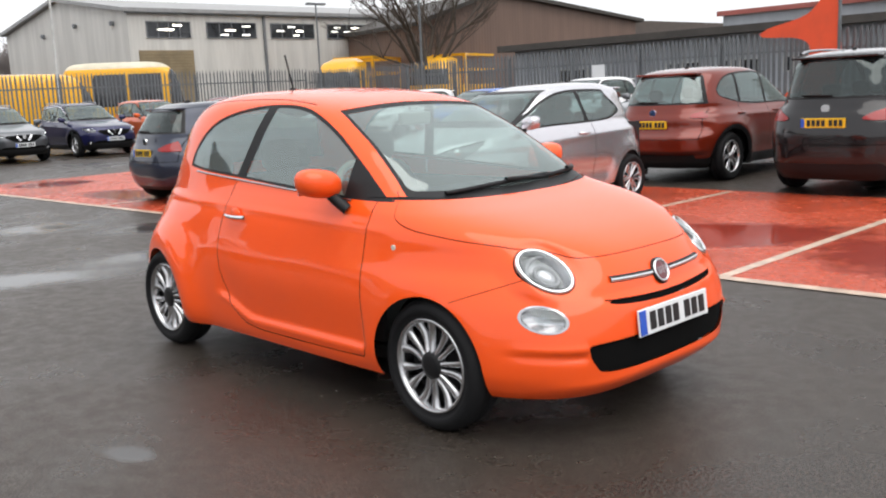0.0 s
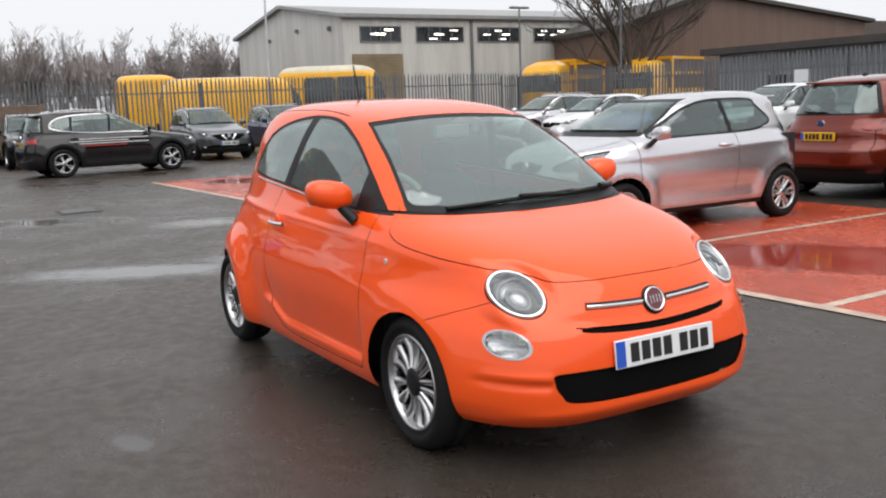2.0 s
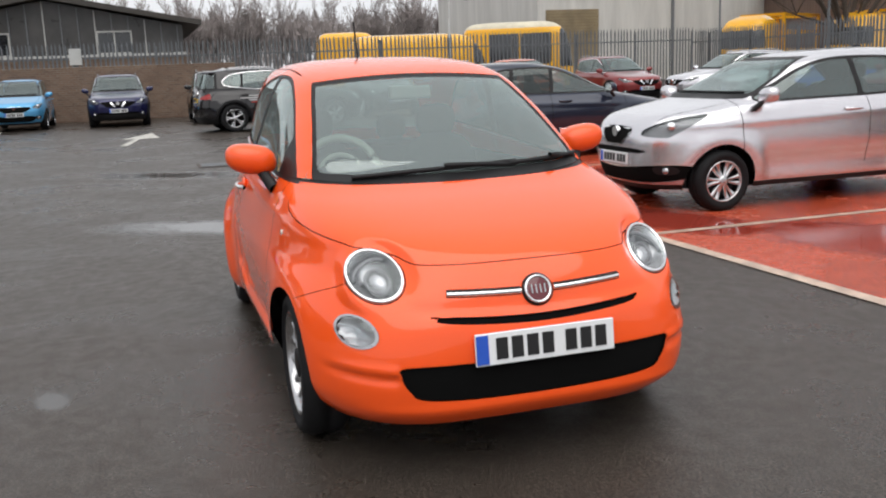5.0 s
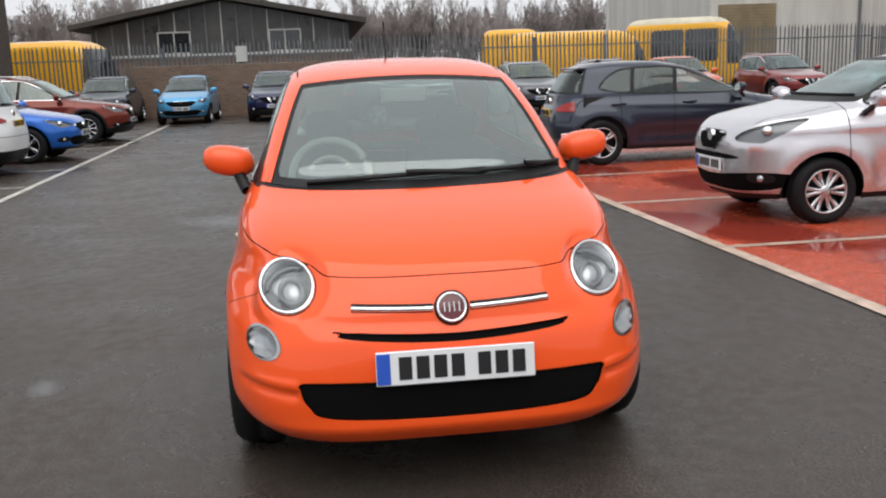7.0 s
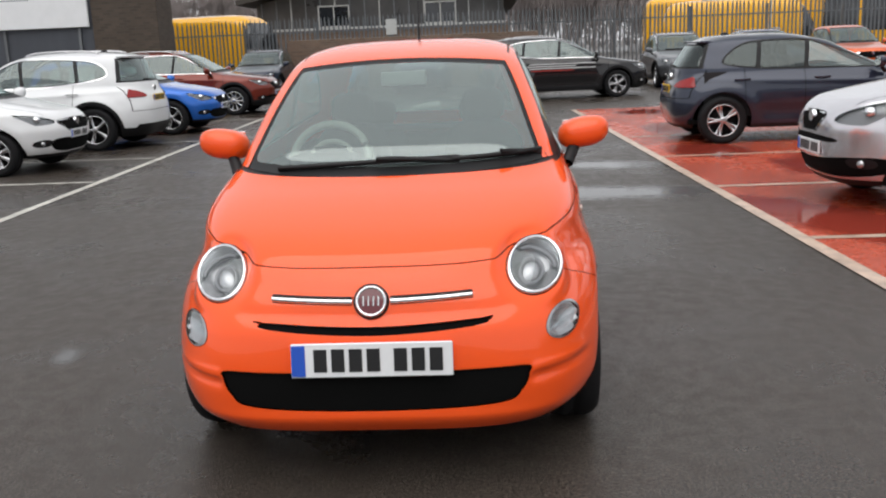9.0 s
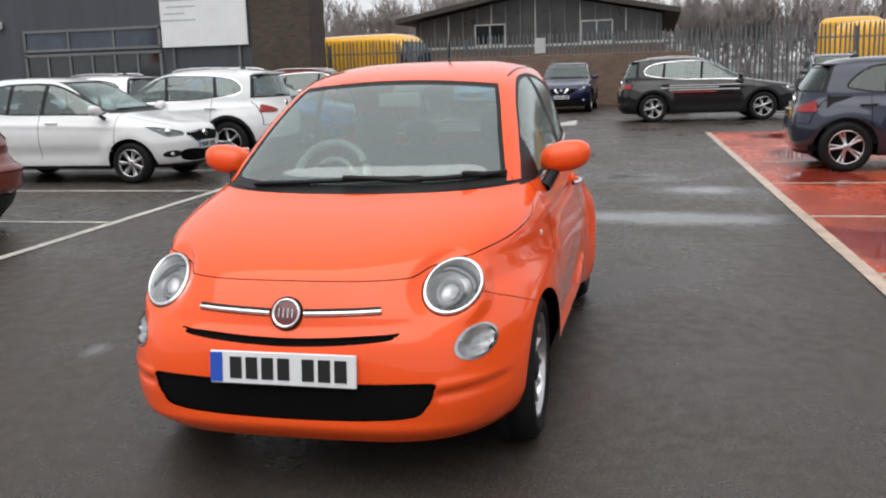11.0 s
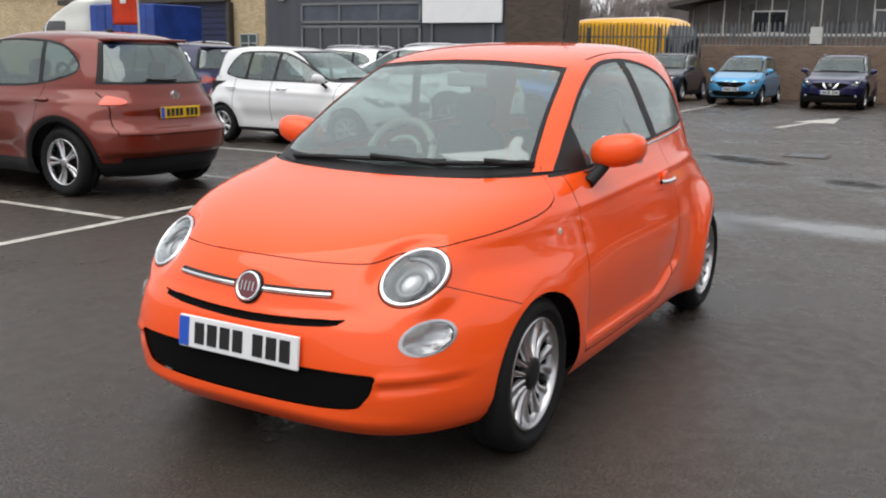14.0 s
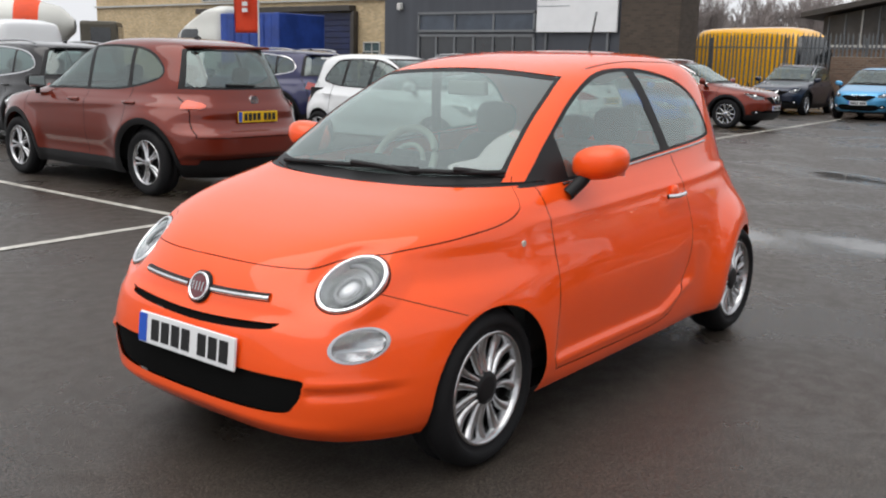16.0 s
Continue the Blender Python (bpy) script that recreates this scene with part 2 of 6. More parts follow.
def tube(bm, a, b, r0, r1, n=8, caps=True):
    a, b = Vector(a), Vector(b)
    turn = (b - a).to_track_quat("Z", "Y").to_matrix().to_4x4()
    m = Matrix.Translation((a + b) / 2) @ turn
    bmesh.ops.create_cone(bm, cap_ends=caps, segments=n, radius1=r0, radius2=r1, depth=(b - a).length, matrix=m)
    return bm


def path_tube(points, radius, n=10, closed=False):
    """Rings swept along a line of points: arrays of verts and quads."""
    P = np.asarray(points, float)
    T = np.gradient(P, axis=0) if not closed else np.roll(P, -1, 0) - np.roll(P, 1, 0)
    T /= np.linalg.norm(T, axis=1)[:, None]
    up = np.where(np.abs(T[:, 2:3]) > 0.9, [[1.0, 0, 0]], [[0, 0, 1.0]])
    A = np.cross(T, up)
    A /= np.linalg.norm(A, axis=1)[:, None]
    B = np.cross(T, A)
    th = np.arange(n) * 2 * np.pi / n
    V = P[:, None] + radius * (np.cos(th)[None, :, None] * A[:, None] + np.sin(th)[None, :, None] * B[:, None])
    rows = len(P) if closed else len(P) - 1
    i, j = np.meshgrid(np.arange(rows), np.arange(n), indexing="ij")
    i2, j2 = (i + 1) % len(P), (j + 1) % n
    F = np.stack([i * n + j, i * n + j2, i2 * n + j2, i2 * n + j], -1).reshape(-1, 4)
    return V.reshape(-1, 3), F


def lathe(profile, n=48):
    """A profile of (radius, y) turned about the y axis."""
    R, Y = np.array(profile, float).T
    th = np.arange(n) * 2 * np.pi / n
    V = np.stack([np.outer(R, np.cos(th)), np.repeat(Y[:, None], n, 1), np.outer(R, np.sin(th))], -1).reshape(-1, 3)
    i, j = np.meshgrid(np.arange(len(R) - 1), np.arange(n), indexing="ij")
    j2 = (j + 1) % n
    return V, np.stack([i * n + j, i * n + j2, (i + 1) * n + j2, (i + 1) * n + j], -1).reshape(-1, 4)


def pchip(xs, ys, q):
    """Monotone cubic through the given points."""
    xs, ys, q = np.asarray(xs, float), np.asarray(ys, float), np.clip(q, xs[0], xs[-1])
    h, d = np.diff(xs), np.diff(ys) / np.diff(xs)
    m = np.zeros(len(xs))
    m[0], m[-1] = d[0], d[-1]
    for k in range(1, len(xs) - 1):
        if d[k - 1] * d[k] > 0:
            w1, w2 = 2 * h[k] + h[k - 1], h[k] + 2 * h[k - 1]
            m[k] = (w1 + w2) / (w1 / d[k - 1] + w2 / d[k])
    i = np.clip(np.searchsorted(xs, q) - 1, 0, len(h) - 1)
    t = (q - xs[i]) / h[i]
    return (2 * t**3 - 3 * t**2 + 1) * ys[i] + (t**3 - 2 * t**2 + t) * h[i] * m[i] + (3 * t**2 - 2 * t**3) * ys[i + 1] + (t**3 - t**2) * h[i] * m[i + 1]


def spline(points, n=10):
    """A closed smooth curve through points (Catmull-Rom)."""
    P = np.asarray(points, float)
    t = np.linspace(0, 1, n, endpoint=False)[:, None]
    out = []
    for k in range(len(P)):
        a, b, c, d = P[k - 1], P[k], P[(k + 1) % len(P)], P[(k + 2) % len(P)]
        out.append(0.5 * (2 * b + (c - a) * t + (2 * a - 5 * b + 4 * c - d) * t**2 + (3 * b - a - 3 * c + d) * t**3))
    return np.concatenate(out)


def poly_sdf(u, v, poly):
    """Signed distance to a polygon, negative inside."""
    P = np.asarray(poly, float)
    best, inside = np.full(len(u), 1e9), np.zeros(len(u), bool)
    for (ax, ay), (bx, by) in zip(P, np.roll(P, -1, 0)):
        ex, ey = bx - ax, by - ay
        t = np.clip(((u - ax) * ex + (v - ay) * ey) / (ex * ex + ey * ey + 1e-12), 0, 1)
        best = np.minimum(best, (u - ax - t * ex) ** 2 + (v - ay - t * ey) ** 2)
        if abs(ey) > 1e-12:
            inside ^= ((ay > v) != (by > v)) & (u < ex * (v - ay) / ey + ax)
    return np.sqrt(best) * np.where(inside, -1, 1)


def smooth01(x):
    x = np.clip(x, 0, 1)
    return x * x * (3 - 2 * x)


def split_at(V, N, F, d):
    """Cuts triangles along d = 0. Returns the part with d < 0 and the rest."""
    neg = d[F] < 0
    count = neg.sum(1)
    ins, outs = [F[count == 3]], [F[count == 0]]
    newV, newN, base = [V], [N], len(V)
    for k, (few, many) in ((1, (ins, outs)), (2, (outs, ins))):
        T = F[count == k]
        if not len(T):
            continue
        odd = np.argmax(neg[count == k] if k == 1 else ~neg[count == k], 1)
        r = np.arange(len(T))
        a, b, c = T[r, odd], T[r, (odd + 1) % 3], T[r, (odd + 2) % 3]
        made = []
        for other in (b, c):
            f = (d[a] / (d[a] - d[other]))[:, None]
            newV.append(V[a] + f * (V[other] - V[a]))
            newN.append(N[a] + f * (N[other] - N[a]))
            made.append(base + r)
            base += len(T)
        p, q = made
        few.append(np.stack([a, p, q], 1))
        many += [np.stack([p, b, c], 1), np.stack([p, c, q], 1)]
    V2, N2 = np.concatenate(newV), np.concatenate(newN)
    return V2, N2, np.concatenate(ins), np.concatenate(outs)


def used_only(V, N, F):
    keep, back = np.unique(F, return_inverse=True)
    return V[keep], N[keep], back.reshape(F.shape)


class Shell:
    """A closed skin of stacked plan outlines; panels are cut out of it along smooth edges.
    rows: z, front x, rear x, half width, front squareness, rear squareness, x of the middle."""

    def __init__(self, rows, step, shape=None, piece=None):
        R = np.array(rows, float)
        self.rows = R
        if piece is not None:
            self.V, self.N, self.F = piece
            return
        zf = np.linspace(R[0, 0], R[-1, 0], 900)
        C = np.stack([pchip(R[:, 0], R[:, k], zf) for k in range(1, 7)], 1)
        ds = np.sqrt(np.diff(zf) ** 2 + (0.8 * np.abs(np.diff(C[:, :3], axis=0)).max(1)) ** 2)
        s = np.r_[0, np.cumsum(ds)]
        nz = int(s[-1] / step)
        Z = np.interp(np.linspace(0, s[-1], nz), s, zf)
        C = np.stack([pchip(R[:, 0], R[:, k], Z) for k in range(1, 7)], 1)
        nf = int(2.2 * (R[:, 1].max() - R[:, 6].mean()) / step * 0.62)
        nr = int(2.2 * (R[:, 6].mean() - R[:, 2].min()) / step * 0.62)
        th = np.linspace(0, 1, 240) ** 2.2 * np.pi / 2
        th = np.r_[th[:-1] / 2, (np.pi / 2 - th[::-1] / 2)]
        grid = np.zeros((nz, nf + nr + 1, 3))
        for k, (z, (xf, xr, w, ef, er, xm)) in enumerate(zip(Z, C)):
            halves = []
            for a, e, n in ((xf - xm, ef, nf), (xr - xm, er, nr)):
                x, y = xm + a * np.cos(th) ** (2 / e), w * np.sin(th) ** (2 / e)
                l = np.r_[0, np.cumsum(np.hypot(np.diff(x), np.diff(y)))]
                q = np.linspace(0, l[-1], n + 1)
                halves.append(np.stack([np.interp(q, l, x), np.interp(q, l, y)], 1))
            half = np.concatenate([halves[0], halves[1][::-1][1:]])
            grid[k, :, :2], grid[k, :, 2] = half, z
        if shape:
            grid = shape(grid)
        other = grid[:, -2:0:-1] * [1, -1, 1]
        G = np.concatenate([grid, other], 1)
        self.ring = G[0]
        du = np.roll(G, -1, 1) - np.roll(G, 1, 1)
        dv = np.gradient(G, axis=0)
        N = np.cross(du, dv)
        N /= np.linalg.norm(N, axis=2)[..., None] + 1e-9
        nu = G.shape[1]
        i, j = np.meshgrid(np.arange(nz - 1), np.arange(nu), indexing="ij")
        j2 = (j + 1) % nu
        q = np.stack([i * nu + j, i * nu + j2, (i + 1) * nu + j2, (i + 1) * nu + j], -1).reshape(-1, 4)
        top = len(G.reshape(-1, 3))
        last = (nz - 1) * nu + np.arange(nu)
        cap = np.stack([last, np.roll(last, -1), np.full(nu, top)], 1)
        self.V = np.concatenate([G.reshape(-1, 3), G[-1].mean(0)[None] + [[0, 0, 0.001]]])
        self.N = np.concatenate([N.reshape(-1, 3), [[0, 0, 1.0]]])
        self.F = np.concatenate([q[:, [0, 1, 2]], q[:, [0, 2, 3]], cap])

    def width(self, z):
        return pchip(self.rows[:, 0], self.rows[:, 3], z)

    def middle(self, z):
        return pchip(self.rows[:, 0], self.rows[:, 6], z)

    def cut(self, sdf):
        """Takes out what lies inside sdf(x, y, z, n) and returns it as a panel (V, N, F)."""
        d = sdf(*self.V.T, self.N)
        d = np.where(np.abs(d) < 1e-6, 1e-6, d)
        V, N, ins, outs = split_at(self.V, self.N, self.F, d)
        self.V, self.N, self.F = used_only(V, N, outs) if len(outs) else (V, N, outs)
        return used_only(V, N, ins) if len(ins) else (V[:0], N[:0], ins)

    def groove(self, sdf, width=0.004, where=None):
        """A thin line along sdf = 0, only where(x, y, z) holds."""
        wide = Shell(self.rows, 1, piece=self.cut(lambda x, y, z, n: sdf(x, y, z, n) - width / 2))
        V, N, F = wide.cut(lambda x, y, z, n: sdf(x, y, z, n) + width / 2)
        if where is not None and len(wide.F):
            keep = where(*wide.V[wide.F].mean(1).T)
            V1, N1, F1 = wide.V, wide.N, wide.F[~keep]
            F = np.concatenate([F, F1 + len(V)])
            V, N = np.concatenate([V, V1]), np.concatenate([N, N1])
            wide.F = wide.F[keep]
        self.F = np.concatenate([self.F, F + len(self.V)])
        self.V, self.N = np.concatenate([self.V, V]), np.concatenate([self.N, N])
        return wide.V, wide.N, wide.F


def panel(name, piece, mat, parent, lift=0.0, label=""):
    V, N, F = piece
    if not len(F):
        return None
    N = N / (np.linalg.norm(N, axis=1)[:, None] + 1e-9)
    return link_mesh(name, V + lift * N, F, mat, parent, N, label=label)


# ---- ground ----
def sheet(name, corners, z, mat, label, kind="structure", category="ground", thick=0.0):
    bm = bmesh.new()
    bm.faces.new([bm.verts.new((x, y, z)) for x, y in corners])
    ob = part(name, bm, mat)
    return tagged(ob, label, category, kind=kind)


sheet("ground", [(-1500, -1500), (1500, -1500), (1500, 1500), (-1500, 1500)], 0, ASPHALT, "dark wet asphalt of a car park with puddles")


def red_edge(x):
    return 2.16 + (x + 15.5) * 0.0325


sheet("red_bays", [(-15.5, red_edge(-15.5)), (6, red_edge(6)), (6, 7.6), (-15.5, 7.4)], 0.004, RED_TARMAC, "wet red tarmac parking bays with puddles")


def stripe(a, b, width, mat, z, label):
    a, b = Vector((*a, 0)), Vector((*b, 0))
    d = (b - a).normalized()
    s = Vector((-d.y, d.x, 0)) * width / 2
    bm = bmesh.new()
    n = max(2, int((b - a).length / 0.5))
    left, right = [], []
    for k in range(n + 1):
        p = a + (b - a) * k / n
        j = 1 + 0.08 * noise.noise(p * 3)
        left.append(bm.verts.new((p + s * j) + Vector((0, 0, z))))
        right.append(bm.verts.new((p - s * j) + Vector((0, 0, z))))
    for k in range(n):
        bm.faces.new((right[k], right[k + 1], left[k + 1], left[k]))
    return tagged(part("bay_line", bm, mat), label, "road marking", kind="structure")


stripe((-15.5, red_edge(-15.5)), (6, red_edge(6)), 0.11, LINE_RED, 0.008, "worn cream line along the edge of red bays")
for k in range(-3, 3):
    x = 0.57 + 2.48 * (k - 1)
    stripe((x, red_edge(x) + 0.06), (x - 0.05, 7.4), 0.09, LINE_RED, 0.0075, "worn cream bay line on red tarmac")
stripe((2.5, -3.98), (-25.5, -5.2), 0.1, LINE, 0.006, "worn white line along the edge of parking bays")
for k in range(9):
    x = 1.2 - 2.48 * k
    stripe((x, -4.15 + (x - 0.5) * 0.043), (x, -9.2), 0.09, LINE, 0.0055, "worn white parking bay line")


def arrow():
    bm = bmesh.new()
    bm.faces.new([bm.verts.new((x, y, 0.006)) for x, y in ((-16.4, -1.75), (-16.4, -1.58), (-18.6, -1.3), (-18.6, -1.42))])
    bm.faces.new([bm.verts.new((x, y, 0.006)) for x, y in ((-18.6, -1.75), (-18.6, -0.85), (-20.9, -1.0))])
    return tagged(part("road_arrow", bm, LINE), "worn white direction arrow painted on asphalt", "road marking", kind="structure")


arrow()
drain = thing("drain_cover", pose(-10.6, -0.15, 0.004), "rusty iron drain cover set in the asphalt", "drain cover")
part("frame", boxes([(0, 0, 0.004, 0.62, 0.62, 0.008)], 0.003), surface("rusty_iron", (0.05, 0.035, 0.028), 0.6, var=0.4), drain)
part("grating", boxes([(0.06 * k - 0.24, 0, 0.011, 0.03, 0.5, 0.006) for k in range(9)], 0.001), STEEL, drain)


# ---- cars ----
def wheel(parent, x, y, R, rim, wide, spokes, mat, pairs=0.0, hub=0.05, cap=BLACK_PLASTIC, taper=(0.016, 0.026), bow=0.0):
    """A tyre, an alloy rim with spokes, a hub cap and a brake disc; the outer face is towards +y."""
    w = new("wheel")
    w.parent = parent
    w.matrix_basis = pose(x, y, R, 0, 0, 0 if y > 0 else 180)
    h = wide / 2
    V, F = lathe([(rim - 0.005, -h), (rim + 0.01, -h), (R - 0.04, -h - 0.006), (R - 0.012, -h + 0.012), (R, -h + 0.04), (R, -0.012), (R - 0.006, -0.01), (R - 0.006, 0.01), (R, 0.012), (R, h - 0.04), (R - 0.012, h - 0.012), (R - 0.03, h + 0.006), (R - 0.055, h + 0.010), (rim + 0.022, h + 0.002), (rim + 0.014, h - 0.002), (rim, h - 0.008)], 56)
    link_mesh("tyre", V, F, RUBBER, w, flip=True)
    V, F = lathe([(rim + 0.002, h - 0.012), (rim + 0.002, h - 0.002), (rim - 0.008, h), (rim - 0.014, h - 0.006), (rim - 0.02, h - 0.03), (rim - 0.03, -h)], 56)
    Vs, Fs = [V], [F]
    count = len(V)
    rs = np.linspace(hub * 0.9, rim - 0.006, 7)
    for k in range(spokes):
        turn = 2 * np.pi * k / spokes if not pairs else 2 * np.pi * (k // 2) / (spokes / 2) + (pairs if k % 2 else -pairs)
        t = (rs - rs[0]) / (rs[-1] - rs[0])
        half = taper[0] + (taper[1] - taper[0]) * t**1.3
        face = h - 0.014 - 0.016 * np.sin(t * np.pi * 0.9) + 0.004 * t
        sec = np.stack([np.stack([rs, face - 0.022, -half], 1), np.stack([rs, face - 0.003, -half * 0.8], 1), np.stack([rs, face, -half * 0.3], 1), np.stack([rs, face, half * 0.3], 1), np.stack([rs, face - 0.003, half * 0.8], 1), np.stack([rs, face - 0.022, half], 1)], 1)
        turn = np.repeat(turn + bow * (1 if k % 2 else -1) * np.sin(t * np.pi), 6)
        c, s = np.cos(turn), np.sin(turn)
        P = sec.reshape(-1, 3)
        Vs.append(np.stack([P[:, 0] * c - P[:, 2] * s, P[:, 1], P[:, 0] * s + P[:, 2] * c], 1))
        i, j = np.meshgrid(np.arange(len(rs) - 1), np.arange(5), indexing="ij")
        Fs.append(np.stack([i * 6 + j, i * 6 + j + 1, (i + 1) * 6 + j + 1, (i + 1) * 6 + j], -1).reshape(-1, 4) + count)
        count += len(P)
    link_mesh("rim", np.concatenate(Vs), np.concatenate(Fs), mat, w)
    V, F = lathe([(0.001, h - 0.008), (hub * 0.6, h - 0.008), (hub * 0.95, h - 0.013), (hub * 1.05, h - 0.03), (hub * 1.05, 0)], 32)
    link_mesh("hub_cap", V, F, cap, w)
    V, F = lathe([(0.001, h - 0.05), (rim * 0.72, h - 0.05), (rim * 0.72, h - 0.075), (rim * 0.97, h - 0.09), (rim * 0.97, -h)], 32)
    link_mesh("brake_disc", V, F, GAP, w)
    return w


def front_x(sh, y, z, rear=False):
    """The x of the skin's front (or rear) at a height and a distance from the middle line."""
    c = [float(pchip(sh.rows[:, 0], sh.rows[:, k], np.array([z]))[0]) for k in range(1, 7)]
    end, e = (c[1], c[4]) if rear else (c[0], c[3])
    return c[5] + (end - c[5]) * max(0.0, 1 - (abs(y) / c[2]) ** e) ** (1 / e)


def side_y(sh, x, z):
    """The half width of the skin at a place along it and a height."""
    c = [float(pchip(sh.rows[:, 0], sh.rows[:, k], np.array([z]))[0]) for k in range(1, 7)]
    end, e = (c[0], c[3]) if x > c[5] else (c[1], c[4])
    return c[2] * max(0.0, 1 - abs((x - c[5]) / (end - c[5])) ** e) ** (1 / e)


def both(parent, name, bm_maker, mat, smooth=False, label=""):
    for s in (1, -1):
        part(name, bm_maker(s), mat, parent, label, smooth)


def number_plate(parent, x, z, mat, facing=1, width=0.52, y=0.0, band=True, tilt=0.0):
    """A plate with a blue band and plain bars in place of its characters."""
    p = part("number_plate", boxes([(0, 0, 0, 0.012, width, 0.111)], 0.003), mat, parent)
    p.matrix_basis = pose(x, y, z, 0, tilt, 0 if facing > 0 else 180)
    if band:
        part("country_band", boxes([(0.0075, -width / 2 + 0.024, 0, 0.003, 0.044, 0.1)]), PLATE_BLUE, p)
    k = width / 0.52
    for n in range(7):
        part("character_bar", boxes([(0.0075, (-0.165 + 0.057 * n + (0.03 if n > 3 else 0)) * k, 0, 0.003, 0.042 * k, 0.074)]), PLATE_INK, p)
    return p


def ellipsoid(rx, ry, rz, power=2.0, n=20):
    """A rounded, slightly squared egg as arrays."""
    u, v = np.meshgrid(np.linspace(0, 2 * np.pi, 2 * n, endpoint=False), np.linspace(-np.pi / 2, np.pi / 2, n), indexing="xy")
    sp = lambda a: np.sign(a) * np.abs(a) ** (2 / power)
    V = np.stack([rx * sp(np.cos(v)) * sp(np.cos(u)), ry * sp(np.cos(v)) * sp(np.sin(u)), rz * sp(np.sin(v))], -1).reshape(-1, 3)
    i, j = np.meshgrid(np.arange(n - 1), np.arange(2 * n), indexing="ij")
    j2 = (j + 1) % (2 * n)
    return V, np.stack([i * 2 * n + j, i * 2 * n + j2, (i + 1) * 2 * n + j2, (i + 1) * 2 * n + j], -1).reshape(-1, 4)


def seat(parent, x, y, z, scale=1.0, mat=SEAT):
    s = new("seat")
    s.parent = parent
    s.matrix_basis = pose(x, y, z)
    for name, dims, place, lean in (("cushion", (0.26, 0.25, 0.09), (0.05, 0, 0.0), -6), ("backrest", (0.09, 0.24, 0.33), (-0.25, 0, 0.3), -14), ("headrest", (0.05, 0.13, 0.1), (-0.36, 0, 0.7), -10)):
        V, F = ellipsoid(*dims, power=3.2, n=12)
        o = link_mesh(name, V * scale, F, mat, s)
        o.matrix_basis = pose(place[0] * scale, place[1], place[2] * scale, 0, lean, 0)


def arch_liner(parent, x, y, R, z):
    V, F = lathe([(R, 0.0), (R, -0.3), (0.02, -0.3)], 40)
    F = F[V[F][:, :, 2].min(1) > -0.09]
    o = link_mesh("wheel_housing", V, F, GAP, parent)
    o.matrix_basis = pose(x, y, z, 0, 0, 0 if y > 0 else 180)


def door_mirror(parent, x, y, z, mat, size=(0.075, 0.115, 0.072)):
    s = 1 if y > 0 else -1
    V, F = ellipsoid(*size, power=2.5, n=16)
    V[:, 0] = np.where(V[:, 0] < -size[0] * 0.35, -size[0] * 0.35, V[:, 0])
    V[:, 2] += 0.015 * (V[:, 1] * s / size[1])
    m = link_mesh("door_mirror", V, F, mat, parent)
    m.matrix_basis = pose(x, y, z)
    P = np.array([(0.02, -s * 0.03, -0.03), (0.06, -s * 0.055, -0.08), (0.11, -s * 0.08, -0.125)])
    V, F = path_tube(np.array([P[0] + (P[1] - P[0]) * k / 3 for k in range(3)] + [P[1] + (P[2] - P[1]) * k / 3 for k in range(4)]), 0.026, 10)
    link_mesh("stem", V, F, BLACK_PLASTIC, m)
    part("mirror_glass", boxes([(-size[0] * 0.36, 0, 0, 0.004, size[1] * 1.6, size[2] * 1.5)], 0.001), CHROME, m)
    return m


def underbody(parent, ring, z, mat=GAP):
    bm = bmesh.new()
    bm.faces.new([bm.verts.new((x * 0.985, y * 0.97, z)) for x, y, _ in ring[::4]])
    part("underbody", bm, mat, parent)


